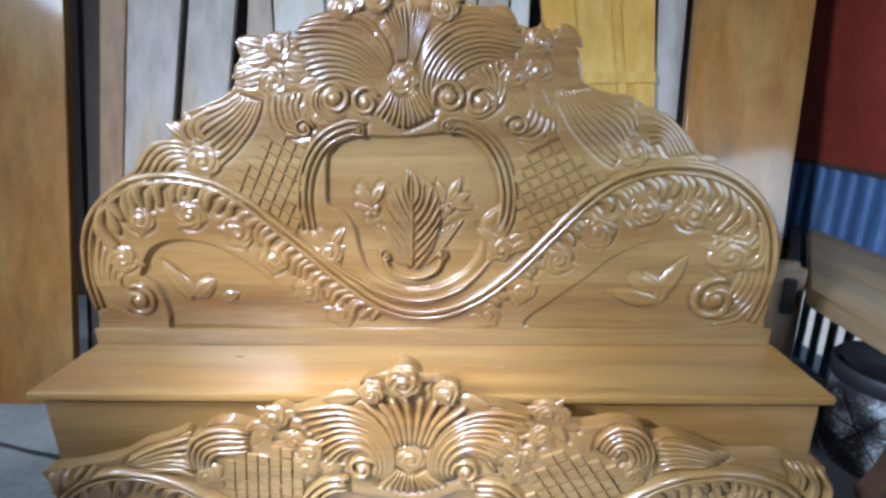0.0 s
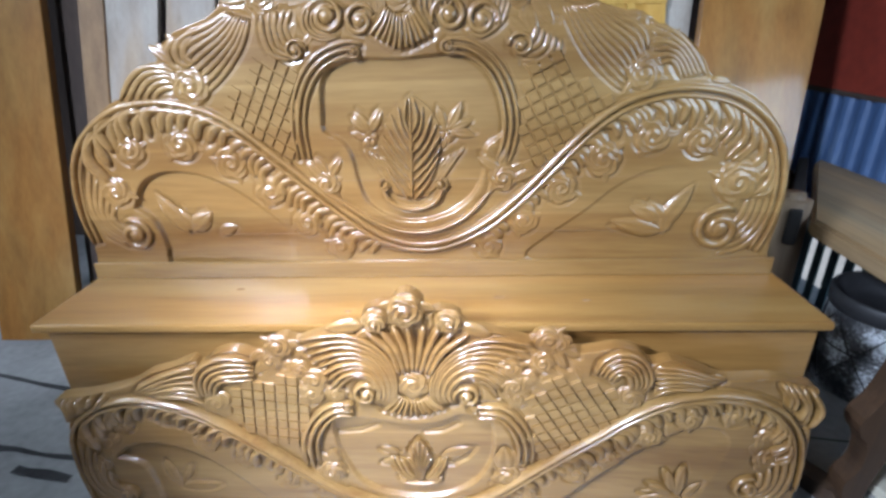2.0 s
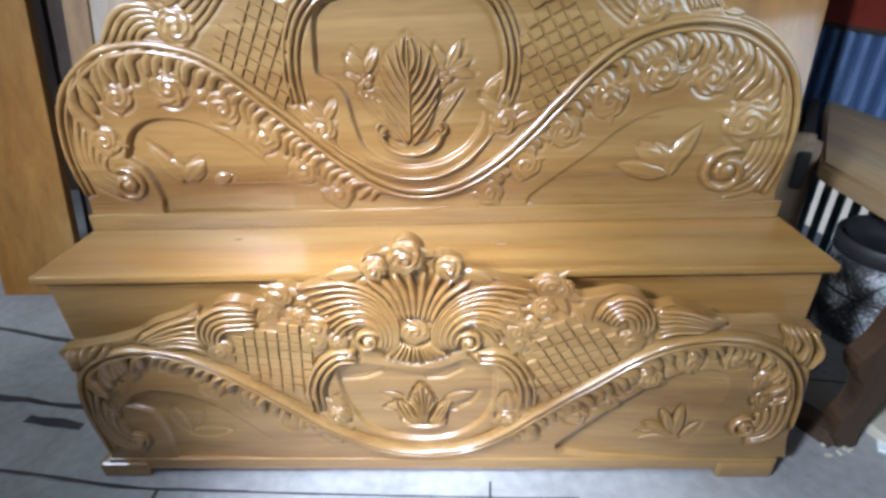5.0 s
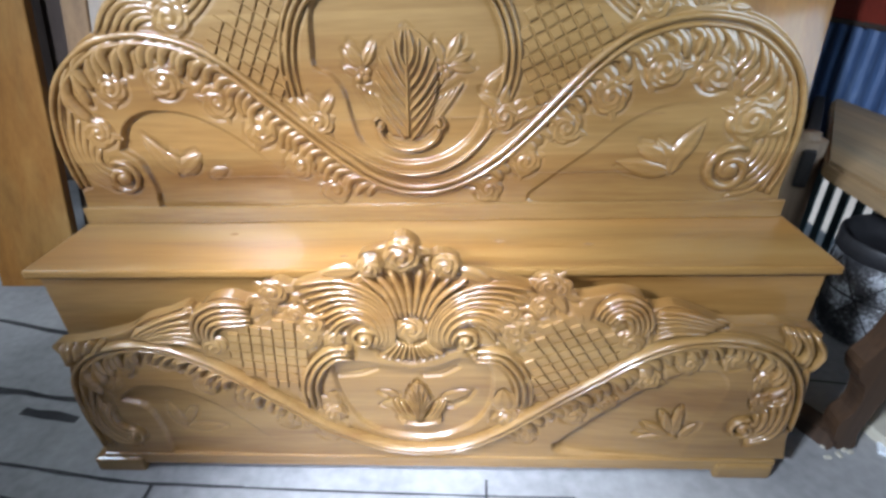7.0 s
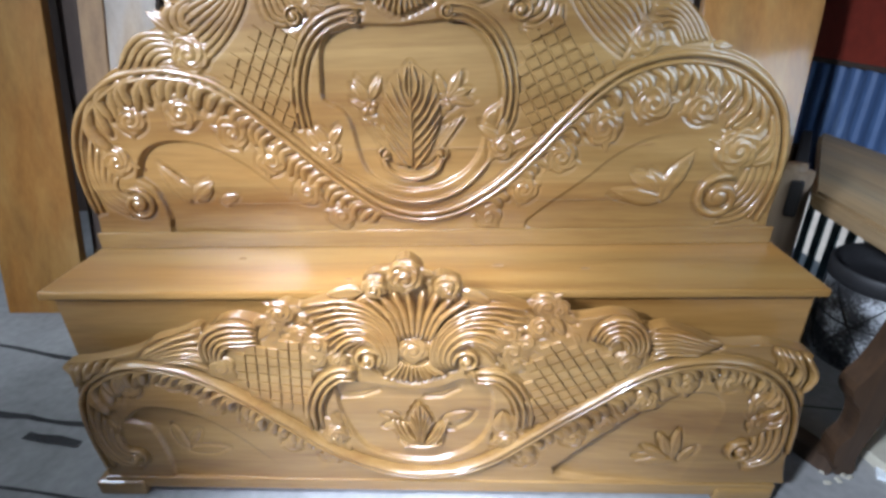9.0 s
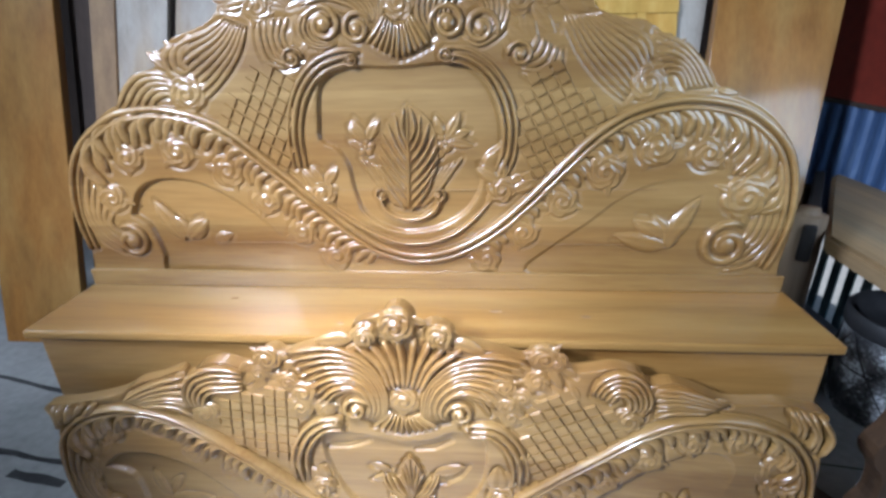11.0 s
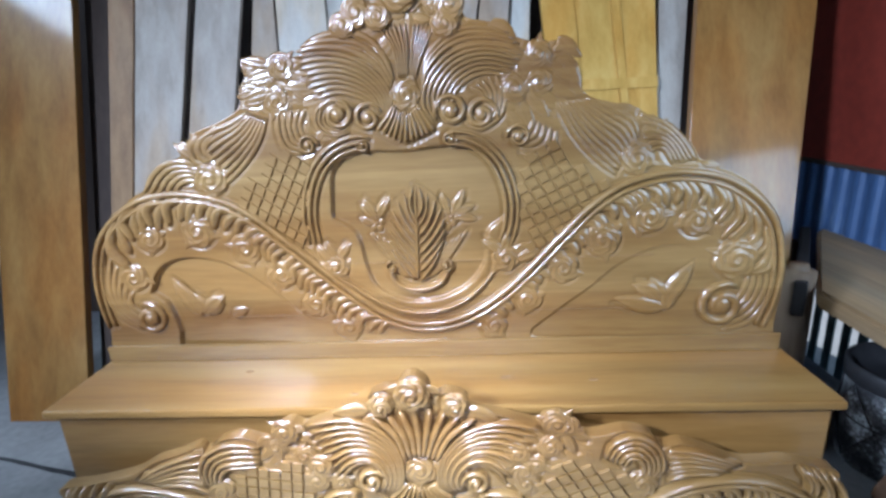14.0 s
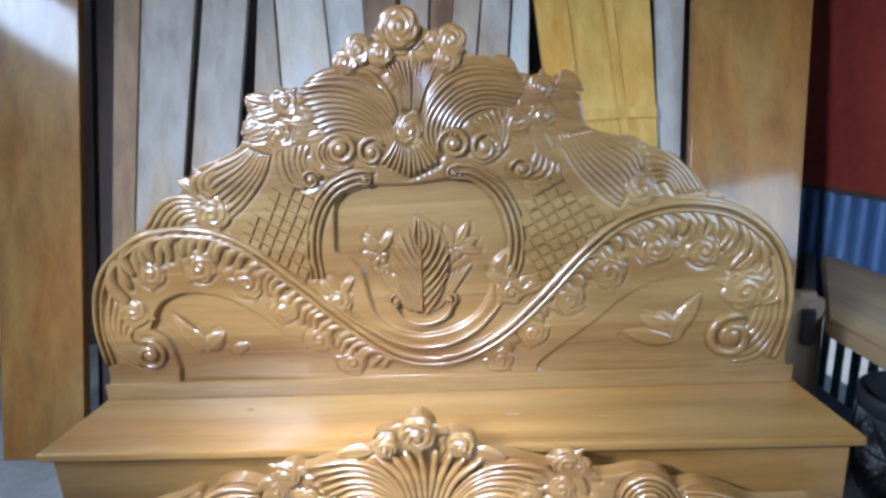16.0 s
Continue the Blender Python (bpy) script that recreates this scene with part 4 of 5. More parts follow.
# flowers with leaves beside the shield
roses(headboard, HY, [(-0.247, 0.897, 0.032), (0.213, 0.908, 0.033)], 0.8)
leaves(headboard, HY, [(-0.258, 0.912), (-0.295, 0.961), (-0.245, 0.921), (-0.263, 0.975), (-0.234, 0.920), (-0.209, 0.972), (-0.258, 0.885), (-0.303, 0.914), (-0.231, 0.876), (-0.215, 0.849), (0.203, 0.924), (0.155, 0.972), (0.214, 0.928), (0.208, 0.982), (0.233, 0.923), (0.272, 0.945), (0.242, 0.904), (0.305, 0.929), (0.191, 0.898), (0.175, 0.863)], 0.8, 1.35)
# palmette in the shield
PY = HY + 0.0135
part("palmette_leaf", slab(bmesh.new(), closed([(-0.026, 0.852), (-0.060, 0.885), (-0.089, 0.941), (-0.095, 0.995), (-0.085, 1.040), (-0.068, 1.078), (-0.041, 1.103), (-0.018, 1.117), (0.011, 1.101), (0.038, 1.073), (0.052, 1.034), (0.052, 0.988), (0.039, 0.935), (0.009, 0.882)], 60), PY - 0.006, PY + 0.002), VARNISH, headboard)
fan(headboard, PY - 0.004, "vein", [(-0.034, 0.849), (-0.026, 0.891), (-0.022, 0.953), (-0.021, 1.022)], [(-0.068, 0.901), (-0.064, 0.948), (-0.053, 1.001), (-0.033, 1.060)], [(-0.089, 0.939), (-0.096, 0.998), (-0.075, 1.063), (-0.026, 1.108)], 8, 0.0135, 0.0125, (0.4, 1.0, 0.5))
fan(headboard, PY - 0.004, "vein", [(-0.019, 0.848), (-0.020, 0.891), (-0.019, 0.953), (-0.019, 1.022)], [(0.019, 0.897), (0.022, 0.944), (0.016, 0.998), (-0.002, 1.059)], [(0.039, 0.934), (0.054, 0.991), (0.041, 1.058), (-0.009, 1.107)], 8, 0.0135, 0.0125, (0.4, 1.0, 0.5))
flutes(headboard, PY, "side_lobe", [(-0.062, 0.859), (-0.095, 0.905), (-0.145, 0.985)], [(-0.041, 0.855), (-0.058, 0.908), (-0.087, 0.958)], 5, 0.016, 1.0, (0.5, 1, 0.6))
flutes(headboard, PY, "side_lobe", [(0.010, 0.856), (0.049, 0.899), (0.112, 0.983)], [(-0.011, 0.854), (0.013, 0.905), (0.049, 0.952)], 5, 0.016, 1.0, (0.5, 1, 0.6))
rail(headboard, PY, "midrib", [(-0.026, 0.858), (-0.021, 0.976), (-0.020, 1.052), (-0.018, 1.117)], 0.009, 0.015, 20, (1, 1, 0.4))
rail(headboard, PY, "palmette_base", [(-0.102, 0.886), (-0.090, 0.851), (-0.059, 0.830), (-0.025, 0.823), (0.012, 0.829), (0.043, 0.849), (0.058, 0.883)], 0.014, 0.017, 30)
X2 = [(-0.094, 0.889, 0.018), (0.053, 0.888, 0.018)]
for (x, z, r), hand in zip(X2, (1, -1)):
    volute(headboard, PY, x, z, r, 1.3, 90, hand, 0.016)
roses(headboard, PY, [(-0.128, 1.012, 0.019), (0.073, 1.024, 0.021)], 0.8, FLOWER)
leaves(headboard, PY, [(-0.134, 1.027), (-0.170, 1.068), (-0.129, 1.030), (-0.153, 1.088), (-0.120, 1.030), (-0.098, 1.088), (-0.137, 1.009), (-0.173, 1.032), (0.065, 1.036), (0.048, 1.090), (0.077, 1.038), (0.117, 1.090), (0.086, 1.023), (0.145, 1.023), (0.068, 1.010), (0.056, 0.981), (0.082, 1.032), (0.135, 1.052)], 0.75, 1.25)
# sprigs in the lower panels
leaves(headboard, HY + 0.009, [(-0.652, 0.763), (-0.722, 0.875), (-0.640, 0.768), (-0.660, 0.838), (-0.641, 0.766), (-0.590, 0.832), (-0.566, 0.760), (-0.512, 0.775), (-0.632, 0.768), (-0.585, 0.790)], 0.8, 1.5)
leaves(headboard, HY, [(0.636, 0.770), (0.704, 0.882), (0.625, 0.782), (0.560, 0.840), (0.638, 0.757), (0.500, 0.768), (0.632, 0.775), (0.600, 0.842), (0.641, 0.752), (0.650, 0.835)], 0.8, 1.5)

# trellis
lattice(headboard, HY, [(-0.376, 1.215), (-0.291, 1.191), (-0.307, 1.065), (-0.328, 0.965), (-0.354, 0.951), (-0.436, 1.023), (-0.498, 1.095), (-0.428, 1.160)], 62, -35, 0.029, 0.005, 0.925, 0.8)
lattice(headboard, HY, [(0.255, 1.180), (0.338, 1.206), (0.414, 1.130), (0.488, 1.086), (0.417, 1.023), (0.357, 0.957), (0.282, 0.914), (0.255, 1.024), (0.250, 1.098)], -60, 26, 0.03, 0.0055, 0.925, 0.76)

# crown: swirls, fans and spray
flutes(headboard, HY, "swirl_flute", [(-0.298, 1.436), (-0.221, 1.442), (-0.144, 1.424), (-0.090, 1.384), (-0.063, 1.332), (-0.079, 1.278)], [(-0.254, 1.335), (-0.196, 1.350), (-0.141, 1.336), (-0.115, 1.319), (-0.108, 1.296), (-0.121, 1.281)], 8, 0.016)
flutes(headboard, HY, "swirl_flute", [(0.266, 1.423), (0.169, 1.444), (0.088, 1.428), (0.032, 1.374), (0.014, 1.313), (0.043, 1.261)], [(0.225, 1.366), (0.173, 1.379), (0.126, 1.366), (0.097, 1.339), (0.084, 1.310), (0.080, 1.291)], 7, 0.016)
flutes(headboard, HY, "swirl_flute", [(0.208, 1.385), (0.220, 1.327), (0.202, 1.274), (0.154, 1.246), (0.116, 1.265)], [(0.133, 1.347), (0.157, 1.335), (0.167, 1.311), (0.161, 1.292), (0.146, 1.282)], 6, 0.014)
flutes(headboard, HY, "swirl_flute", [(-0.138, 1.314), (-0.195, 1.337), (-0.248, 1.315), (-0.258, 1.274), (-0.221, 1.246), (-0.175, 1.253)], [(-0.181, 1.306), (-0.198, 1.310), (-0.213, 1.299), (-0.214, 1.284), (-0.203, 1.273), (-0.188, 1.276)], 5, 0.013)
fan(headboard, HY, "fan_flute", [(-0.056, 1.315), (-0.043, 1.304), (-0.030, 1.299), (-0.015, 1.302), (-0.001, 1.312)], [(-0.075, 1.286), (-0.055, 1.266), (-0.033, 1.256), (-0.010, 1.263), (0.017, 1.284)], [(-0.101, 1.257), (-0.068, 1.237), (-0.035, 1.223), (0.002, 1.234), (0.037, 1.250)], 11, 0.014, 0.019, (0.5, 1.0, 0.8))
flutes(headboard, HY, "spray_blade", [(-0.041, 1.376), (-0.050, 1.443), (-0.085, 1.500)], [(-0.021, 1.375), (-0.017, 1.440), (-0.018, 1.499)], 6, 0.014, 0.9, (0.3, 1, 0.4))
flutes(headboard, HY, "spray_blade", [(-0.016, 1.375), (-0.006, 1.439), (0.004, 1.495)], [(-0.002, 1.371), (0.022, 1.437), (0.058, 1.496)], 6, 0.014, 0.9, (0.3, 1, 0.4))
leaves(headboard, HY, [(-0.055, 1.531), (-0.100, 1.561), (-0.016, 1.516), (-0.069, 1.527), (-0.003, 1.522), (0.029, 1.560), (0.003, 1.512), (0.047, 1.500), (-0.043, 1.515), (-0.111, 1.507), (-0.145, 1.512), (-0.164, 1.498), (0.090, 1.509), (0.124, 1.497)], 0.5)
flutes(headboard, HY, "swirl_flute", [(-0.258, 1.470), (-0.190, 1.484), (-0.120, 1.476), (-0.075, 1.432), (-0.052, 1.368)], [(-0.285, 1.449), (-0.215, 1.456), (-0.140, 1.440), (-0.086, 1.400), (-0.058, 1.348)], 3, 0.02)
flutes(headboard, HY, "swirl_flute", [(0.228, 1.464), (0.150, 1.482), (0.085, 1.470), (0.032, 1.424), (0.008, 1.362)], [(0.250, 1.440), (0.162, 1.460), (0.084, 1.444), (0.029, 1.392), (0.011, 1.332)], 3, 0.02)
# leaf clusters at the shoulders
leaves(headboard, HY, [(-0.356, 1.421), (-0.427, 1.437), (-0.361, 1.408), (-0.422, 1.398), (-0.353, 1.394), (-0.423, 1.374), (-0.365, 1.361), (-0.438, 1.345), (-0.382, 1.342), (-0.438, 1.331), (-0.325, 1.393), (-0.281, 1.403), (-0.308, 1.358), (-0.261, 1.335), (-0.335, 1.319), (-0.371, 1.311), (-0.291, 1.377), (-0.249, 1.381), (-0.343, 1.309), (-0.321, 1.255), (0.332, 1.419), (0.378, 1.445), (0.339, 1.399), (0.386, 1.390), (0.332, 1.374), (0.392, 1.351), (0.319, 1.362), (0.365, 1.320), (0.271, 1.325), (0.332, 1.272), (0.251, 1.319), (0.256, 1.259), (0.224, 1.321), (0.202, 1.268), (0.285, 1.383), (0.332, 1.383), (0.272, 1.403), (0.220, 1.426), (0.218, 1.361), (0.198, 1.388), (0.298, 1.327), (0.352, 1.300)], 0.36)
# flutes that fall from the shoulders
flutes(headboard, HY, "drape_flute", [(-0.382, 1.298), (-0.414, 1.235), (-0.473, 1.170), (-0.532, 1.124)], [(-0.429, 1.314), (-0.479, 1.286), (-0.535, 1.267), (-0.575, 1.243)], 8, 0.014)
flutes(headboard, HY, "drape_flute", [(0.341, 1.304), (0.382, 1.231), (0.432, 1.171), (0.490, 1.120)], [(0.414, 1.308), (0.473, 1.280), (0.525, 1.251), (0.542, 1.209)], 9, 0.014)
flutes(headboard, HY, "drape_flute", [(-0.351, 1.310), (-0.357, 1.268), (-0.343, 1.219), (-0.299, 1.203)], [(-0.283, 1.311), (-0.298, 1.282), (-0.295, 1.254), (-0.280, 1.236)], 5, 0.014)
flutes(headboard, HY, "drape_flute", [(0.341, 1.234), (0.331, 1.196), (0.296, 1.175), (0.255, 1.183)], [(0.284, 1.264), (0.277, 1.240), (0.263, 1.230), (0.249, 1.225)], 5, 0.014)
# ear scrolls
flutes(headboard, HY, "ear_flute", [(-0.743, 1.119), (-0.709, 1.165), (-0.668, 1.193), (-0.618, 1.196), (-0.583, 1.180)], [(-0.658, 1.115), (-0.645, 1.135), (-0.625, 1.146), (-0.604, 1.148), (-0.590, 1.142)], 5, 0.015)
flutes(headboard, HY, "ear_flute", [(0.540, 1.266), (0.597, 1.244), (0.644, 1.204), (0.685, 1.147)], [(0.568, 1.167), (0.586, 1.182), (0.608, 1.176), (0.629, 1.141)], 6, 0.013)
flutes(headboard, HY, "ear_flute", [(-0.566, 1.260), (-0.595, 1.233), (-0.589, 1.198), (-0.558, 1.187)], [(-0.524, 1.266), (-0.551, 1.242), (-0.553, 1.216), (-0.534, 1.203)], 3, 0.013)
leaves(headboard, HY, [(-0.586, 1.203), (-0.638, 1.246), (-0.592, 1.215), (-0.612, 1.254), (0.595, 1.220), (0.567, 1.259), (0.598, 1.222), (0.610, 1.251), (0.700, 1.139), (0.745, 1.133), (-0.525, 1.121), (-0.577, 1.108)], 0.5)

# leaves that fill the carved ground
sprinkle(headboard, HY, [(-0.419, 1.425), (-0.299, 1.428), (-0.246, 1.341), (-0.278, 1.315), (-0.343, 1.309), (-0.432, 1.331)], 16, 180, 0.06)
sprinkle(headboard, HY, [(-0.343, 1.309), (-0.213, 1.325), (-0.149, 1.257), (-0.251, 1.243), (-0.338, 1.214)], 10, 250, 0.05)
sprinkle(headboard, HY, [(-0.230, 1.481), (-0.045, 1.495), (-0.052, 1.410), (-0.172, 1.449)], 8, 195, 0.065)
sprinkle(headboard, HY, [(0.011, 1.492), (0.218, 1.479), (0.253, 1.436), (0.072, 1.435)], 8, -12, 0.065)
sprinkle(headboard, HY, [(0.199, 1.401), (0.378, 1.429), (0.400, 1.318), (0.352, 1.260), (0.249, 1.245), (0.196, 1.316)], 22, -45, 0.065)
sprinkle(headboard, HY, [(0.493, 1.279), (0.643, 1.211), (0.673, 1.154), (0.571, 1.159)], 8, 20, 0.05)
sprinkle(headboard, HY, [(-0.591, 1.262), (-0.460, 1.298), (-0.527, 1.202), (-0.587, 1.197)], 6, 140, 0.05)
sprinkle(headboard, HY, [(0.160, 1.250), (0.338, 1.234), (0.276, 1.175), (0.214, 1.199)], 7, -60, 0.045)
sprinkle(headboard, HY, [(0.731, 0.980), (0.816, 0.954), (0.881, 0.847), (0.844, 0.786), (0.785, 0.820), (0.764, 0.912)], 9, -70, 0.055)
sprinkle(headboard, HY, [(-0.868, 0.950), (-0.778, 0.962), (-0.808, 0.816), (-0.866, 0.810)], 7, 250, 0.05)

panel(headboard, carved_ground(resample(H_LEFT + H_RIGHT, 300), HY, 0.045, [(closed(H_FIELD, 90), 0.014), (closed(H_LOBE_A, 60), 0.018, (-1.0, 0.15)), (closed(H_LOBE_B, 60), 0.007, (-0.95, 0.3))], STROKES["head"]), VARNISH)

footboard = thing("footboard", (0, -0.32, 0), "low carved golden teak footboard with roses and scrolls", "footboard")
FY = -0.332
F_LEFT = [(-0.916, 0.050), (-0.901, 0.083), (-0.894, 0.207), (-0.895, 0.306), (-0.887, 0.364), (-0.878, 0.405), (-0.898, 0.453), (-0.820, 0.467), (-0.758, 0.482), (-0.695, 0.501), (-0.641, 0.532), (-0.584, 0.549), (-0.530, 0.571), (-0.515, 0.554), (-0.473, 0.586), (-0.424, 0.597), (-0.368, 0.583), (-0.342, 0.614), (-0.305, 0.636), (-0.273, 0.624), (-0.241, 0.634), (-0.181, 0.655), (-0.117, 0.668), (-0.113, 0.701), (-0.081, 0.716), (-0.050, 0.721), (-0.036, 0.742), (-0.011, 0.750)]
F_RIGHT = [(0.017, 0.728), (0.027, 0.693), (0.059, 0.707), (0.100, 0.691), (0.113, 0.662), (0.179, 0.646), (0.256, 0.622), (0.272, 0.636), (0.308, 0.643), (0.334, 0.623), (0.357, 0.594), (0.404, 0.596), (0.452, 0.605), (0.502, 0.594), (0.532, 0.563), (0.580, 0.569), (0.646, 0.544), (0.701, 0.520), (0.763, 0.518), (0.812, 0.520), (0.864, 0.508), (0.915, 0.491), (0.914, 0.425), (0.930, 0.356), (0.940, 0.263), (0.939, 0.165), (0.946, 0.112), (0.958, 0.067)]
F_FIELD = [(-0.216, 0.394), (-0.148, 0.403), (-0.080, 0.391), (-0.011, 0.379), (0.058, 0.392), (0.100, 0.413), (0.167, 0.398), (0.181, 0.332), (0.170, 0.255), (0.131, 0.191), (0.063, 0.149), (-0.012, 0.137), (-0.087, 0.151), (-0.151, 0.185), (-0.188, 0.250), (-0.208, 0.319)]
F_LOBE_A = [(-0.792, 0.268), (-0.754, 0.304), (-0.698, 0.317), (-0.627, 0.306), (-0.562, 0.271), (-0.499, 0.219), (-0.437, 0.154), (-0.36, 0.06), (-0.496, 0.03), (-0.654, 0.03), (-0.705, 0.05), (-0.708, 0.12), (-0.713, 0.194), (-0.732, 0.247)]
F_LOBE_B = [(0.345, 0.115), (0.428, 0.200), (0.492, 0.262), (0.554, 0.318), (0.615, 0.359), (0.672, 0.376), (0.725, 0.368), (0.75, 0.32), (0.735, 0.24), (0.74, 0.10), (0.55, 0.06), (0.37, 0.08)]
box_part("base_rail", (-0.912, FY - 0.005, 0.024), (0.935, FY + 0.012, 0.064), VARNISH, footboard, "", 0.004)
box_part("foot_block", (-0.94, FY - 0.014, 0.0), (-0.8, -0.29, 0.05), VARNISH, footboard, "", 0.01)
box_part("foot_block", (0.78, FY - 0.014, 0.0), (0.93, -0.29, 0.05), VARNISH, footboard, "", 0.01)
rail(footboard, FY, "rail", [(-0.891, 0.101), (-0.895, 0.228), (-0.884, 0.329), (-0.856, 0.386), (-0.801, 0.433), (-0.730, 0.460), (-0.645, 0.462), (-0.561, 0.436), (-0.487, 0.393), (-0.414, 0.337), (-0.339, 0.272), (-0.261, 0.206), (-0.177, 0.152), (-0.090, 0.116), (0.001, 0.106), (0.093, 0.119), (0.183, 0.165), (0.268, 0.234), (0.349, 0.301), (0.427, 0.361), (0.500, 0.420), (0.572, 0.461), (0.646, 0.481), (0.721, 0.482), (0.795, 0.464), (0.855, 0.427), (0.903, 0.360), (0.926, 0.283), (0.934, 0.185)], 0.017, 0.022, 140, (0.5, 1, 0.5), (0.0, -0.017))
rail(footboard, FY, "cartouche_rib", [(0.138, 0.426), (0.192, 0.425), (0.233, 0.386), (0.257, 0.327), (0.259, 0.263)], 0.014, 0.018, 30, (0.6, 1, 0.5), (0.0, 0.017, -0.016))
rail(footboard, FY, "cartouche_rib", [(-0.158, 0.432), (-0.202, 0.433), (-0.247, 0.394), (-0.274, 0.329), (-0.275, 0.251)], 0.014, 0.018, 30, (0.6, 1, 0.5), (0.0, 0.017, -0.016))
comb(footboard, FY, "border_leaf", [(-0.838, 0.395), (-0.767, 0.436), (-0.670, 0.449), (-0.591, 0.429), (-0.516, 0.392), (-0.442, 0.342)], [(-0.825, 0.293), (-0.774, 0.362), (-0.688, 0.395), (-0.618, 0.386), (-0.539, 0.332), (-0.455, 0.279)], 20, -0.1, -0.2, 0.018, 0.016)
comb(footboard, FY, "border_leaf", [(-0.442, 0.338), (-0.367, 0.278), (-0.290, 0.212), (-0.221, 0.165)], [(-0.457, 0.273), (-0.358, 0.209), (-0.267, 0.166), (-0.204, 0.121)], 11, -0.05, -0.2, 0.018, 0.014)
comb(footboard, FY, "border_leaf", [(0.197, 0.160), (0.283, 0.229), (0.364, 0.295), (0.441, 0.357), (0.514, 0.416), (0.587, 0.452)], [(0.225, 0.113), (0.285, 0.168), (0.385, 0.236), (0.462, 0.280), (0.552, 0.357), (0.627, 0.403)], 18, 0.05, 0.2, 0.018, 0.014)
comb(footboard, FY, "border_leaf", [(0.587, 0.452), (0.660, 0.470), (0.737, 0.469), (0.806, 0.444), (0.870, 0.383), (0.903, 0.302)], [(0.628, 0.400), (0.684, 0.416), (0.749, 0.415), (0.801, 0.383), (0.839, 0.343), (0.852, 0.269)], 18, 0.1, 0.2, 0.018, 0.016)
comb(footboard, FY, "wing_flute", [(-0.881, 0.456), (-0.835, 0.464), (-0.791, 0.469), (-0.754, 0.471)], [(-0.876, 0.377), (-0.851, 0.405), (-0.819, 0.430), (-0.786, 0.444)], 5, 0.0, 0.12, 0.01, 0.024)
comb(footboard, FY, "wing_flute", [(0.820, 0.512), (0.847, 0.505), (0.873, 0.498), (0.905, 0.488)], [(0.851, 0.443), (0.877, 0.418), (0.899, 0.391), (0.922, 0.356)], 5, 0.0, 0.12, 0.01, 0.024)
flutes(footboard, FY, "scroll_flute", [(-0.862, 0.348), (-0.881, 0.265), (-0.880, 0.185), (-0.848, 0.119), (-0.798, 0.100)], [(-0.826, 0.227), (-0.829, 0.195), (-0.818, 0.172), (-0.798, 0.158), (-0.782, 0.149)], 5, 0.013)
flutes(footboard, FY, "scroll_flute", [(0.905, 0.302), (0.912, 0.225), (0.894, 0.155), (0.842, 0.124)], [(0.843, 0.236), (0.844, 0.206), (0.834, 0.186), (0.818, 0.176)], 5, 0.013)
roses(footboard, FY, [(x, z, 1.12 * r) for x, z, r in [(-0.743, 0.381, 0.020), (-0.628, 0.401, 0.018), (-0.540, 0.328, 0.022), (-0.449, 0.273, 0.022), (-0.352, 0.200, 0.021), (-0.252, 0.161, 0.025), (0.264, 0.156, 0.026), (0.385, 0.232, 0.026), (0.463, 0.274, 0.021), (0.553, 0.353, 0.026), (0.640, 0.405, 0.024), (0.746, 0.415, 0.024), (0.840, 0.357, 0.024), (0.846, 0.280, 0.024), (-0.824, 0.338, 0.021), (-0.845, 0.238, 0.021)]])
roses(footboard, FY, [(x, z, 1.3 * r) for x, z, r in [(-0.314, 0.610, 0.022), (-0.339, 0.575, 0.019), (-0.241, 0.519, 0.022), (-0.253, 0.479, 0.021), (-0.276, 0.549, 0.018), (0.297, 0.628, 0.022), (0.323, 0.616, 0.018), (0.284, 0.568, 0.020), (0.212, 0.551, 0.021), (0.226, 0.502, 0.021), (0.233, 0.469, 0.019), (0.255, 0.521, 0.017), (0.180, 0.520, 0.018), (0.491, 0.467, 0.024), (-0.487, 0.452, 0.024), (-0.192, 0.433, 0.014), (-0.196, 0.478, 0.017)]])
roses(footboard, FY - 0.008, [(-0.017, 0.709, 0.034), (-0.088, 0.682, 0.024), (0.076, 0.681, 0.026)], 0.9, None, False)
roses(footboard, FY, [(-0.010, 0.507, 0.033)])
roses(footboard, FY, [(0.218, 0.222, 0.030), (-0.231, 0.234, 0.030)], 0.8)
flutes(footboard, FY, "swirl_flute", [(-0.264, 0.630), (-0.170, 0.646), (-0.097, 0.620), (-0.054, 0.557), (-0.050, 0.485), (-0.076, 0.430)], [(-0.196, 0.478), (-0.172, 0.517), (-0.132, 0.535), (-0.103, 0.516), (-0.093, 0.482), (-0.109, 0.452)], 9, 0.014, 1.1)
flutes(footboard, FY, "swirl_flute", [(0.267, 0.614), (0.180, 0.631), (0.102, 0.612), (0.047, 0.555), (0.030, 0.483), (0.049, 0.435)], [(0.188, 0.470), (0.165, 0.510), (0.129, 0.529), (0.097, 0.515), (0.080, 0.482), (0.093, 0.448)], 9, 0.014, 1.1)
flutes(footboard, FY, "spray_blade", [(-0.038, 0.534), (-0.058, 0.604), (-0.108, 0.656)], [(-0.008, 0.543), (-0.007, 0.606), (-0.015, 0.671)], 4, 0.019, 1.0, (0.3, 1, 0.5))
flutes(footboard, FY, "spray_blade", [(-0.001, 0.543), (0.010, 0.605), (0.020, 0.671)], [(0.027, 0.533), (0.060, 0.601), (0.120, 0.648)], 4, 0.019, 1.0, (0.3, 1, 0.5))
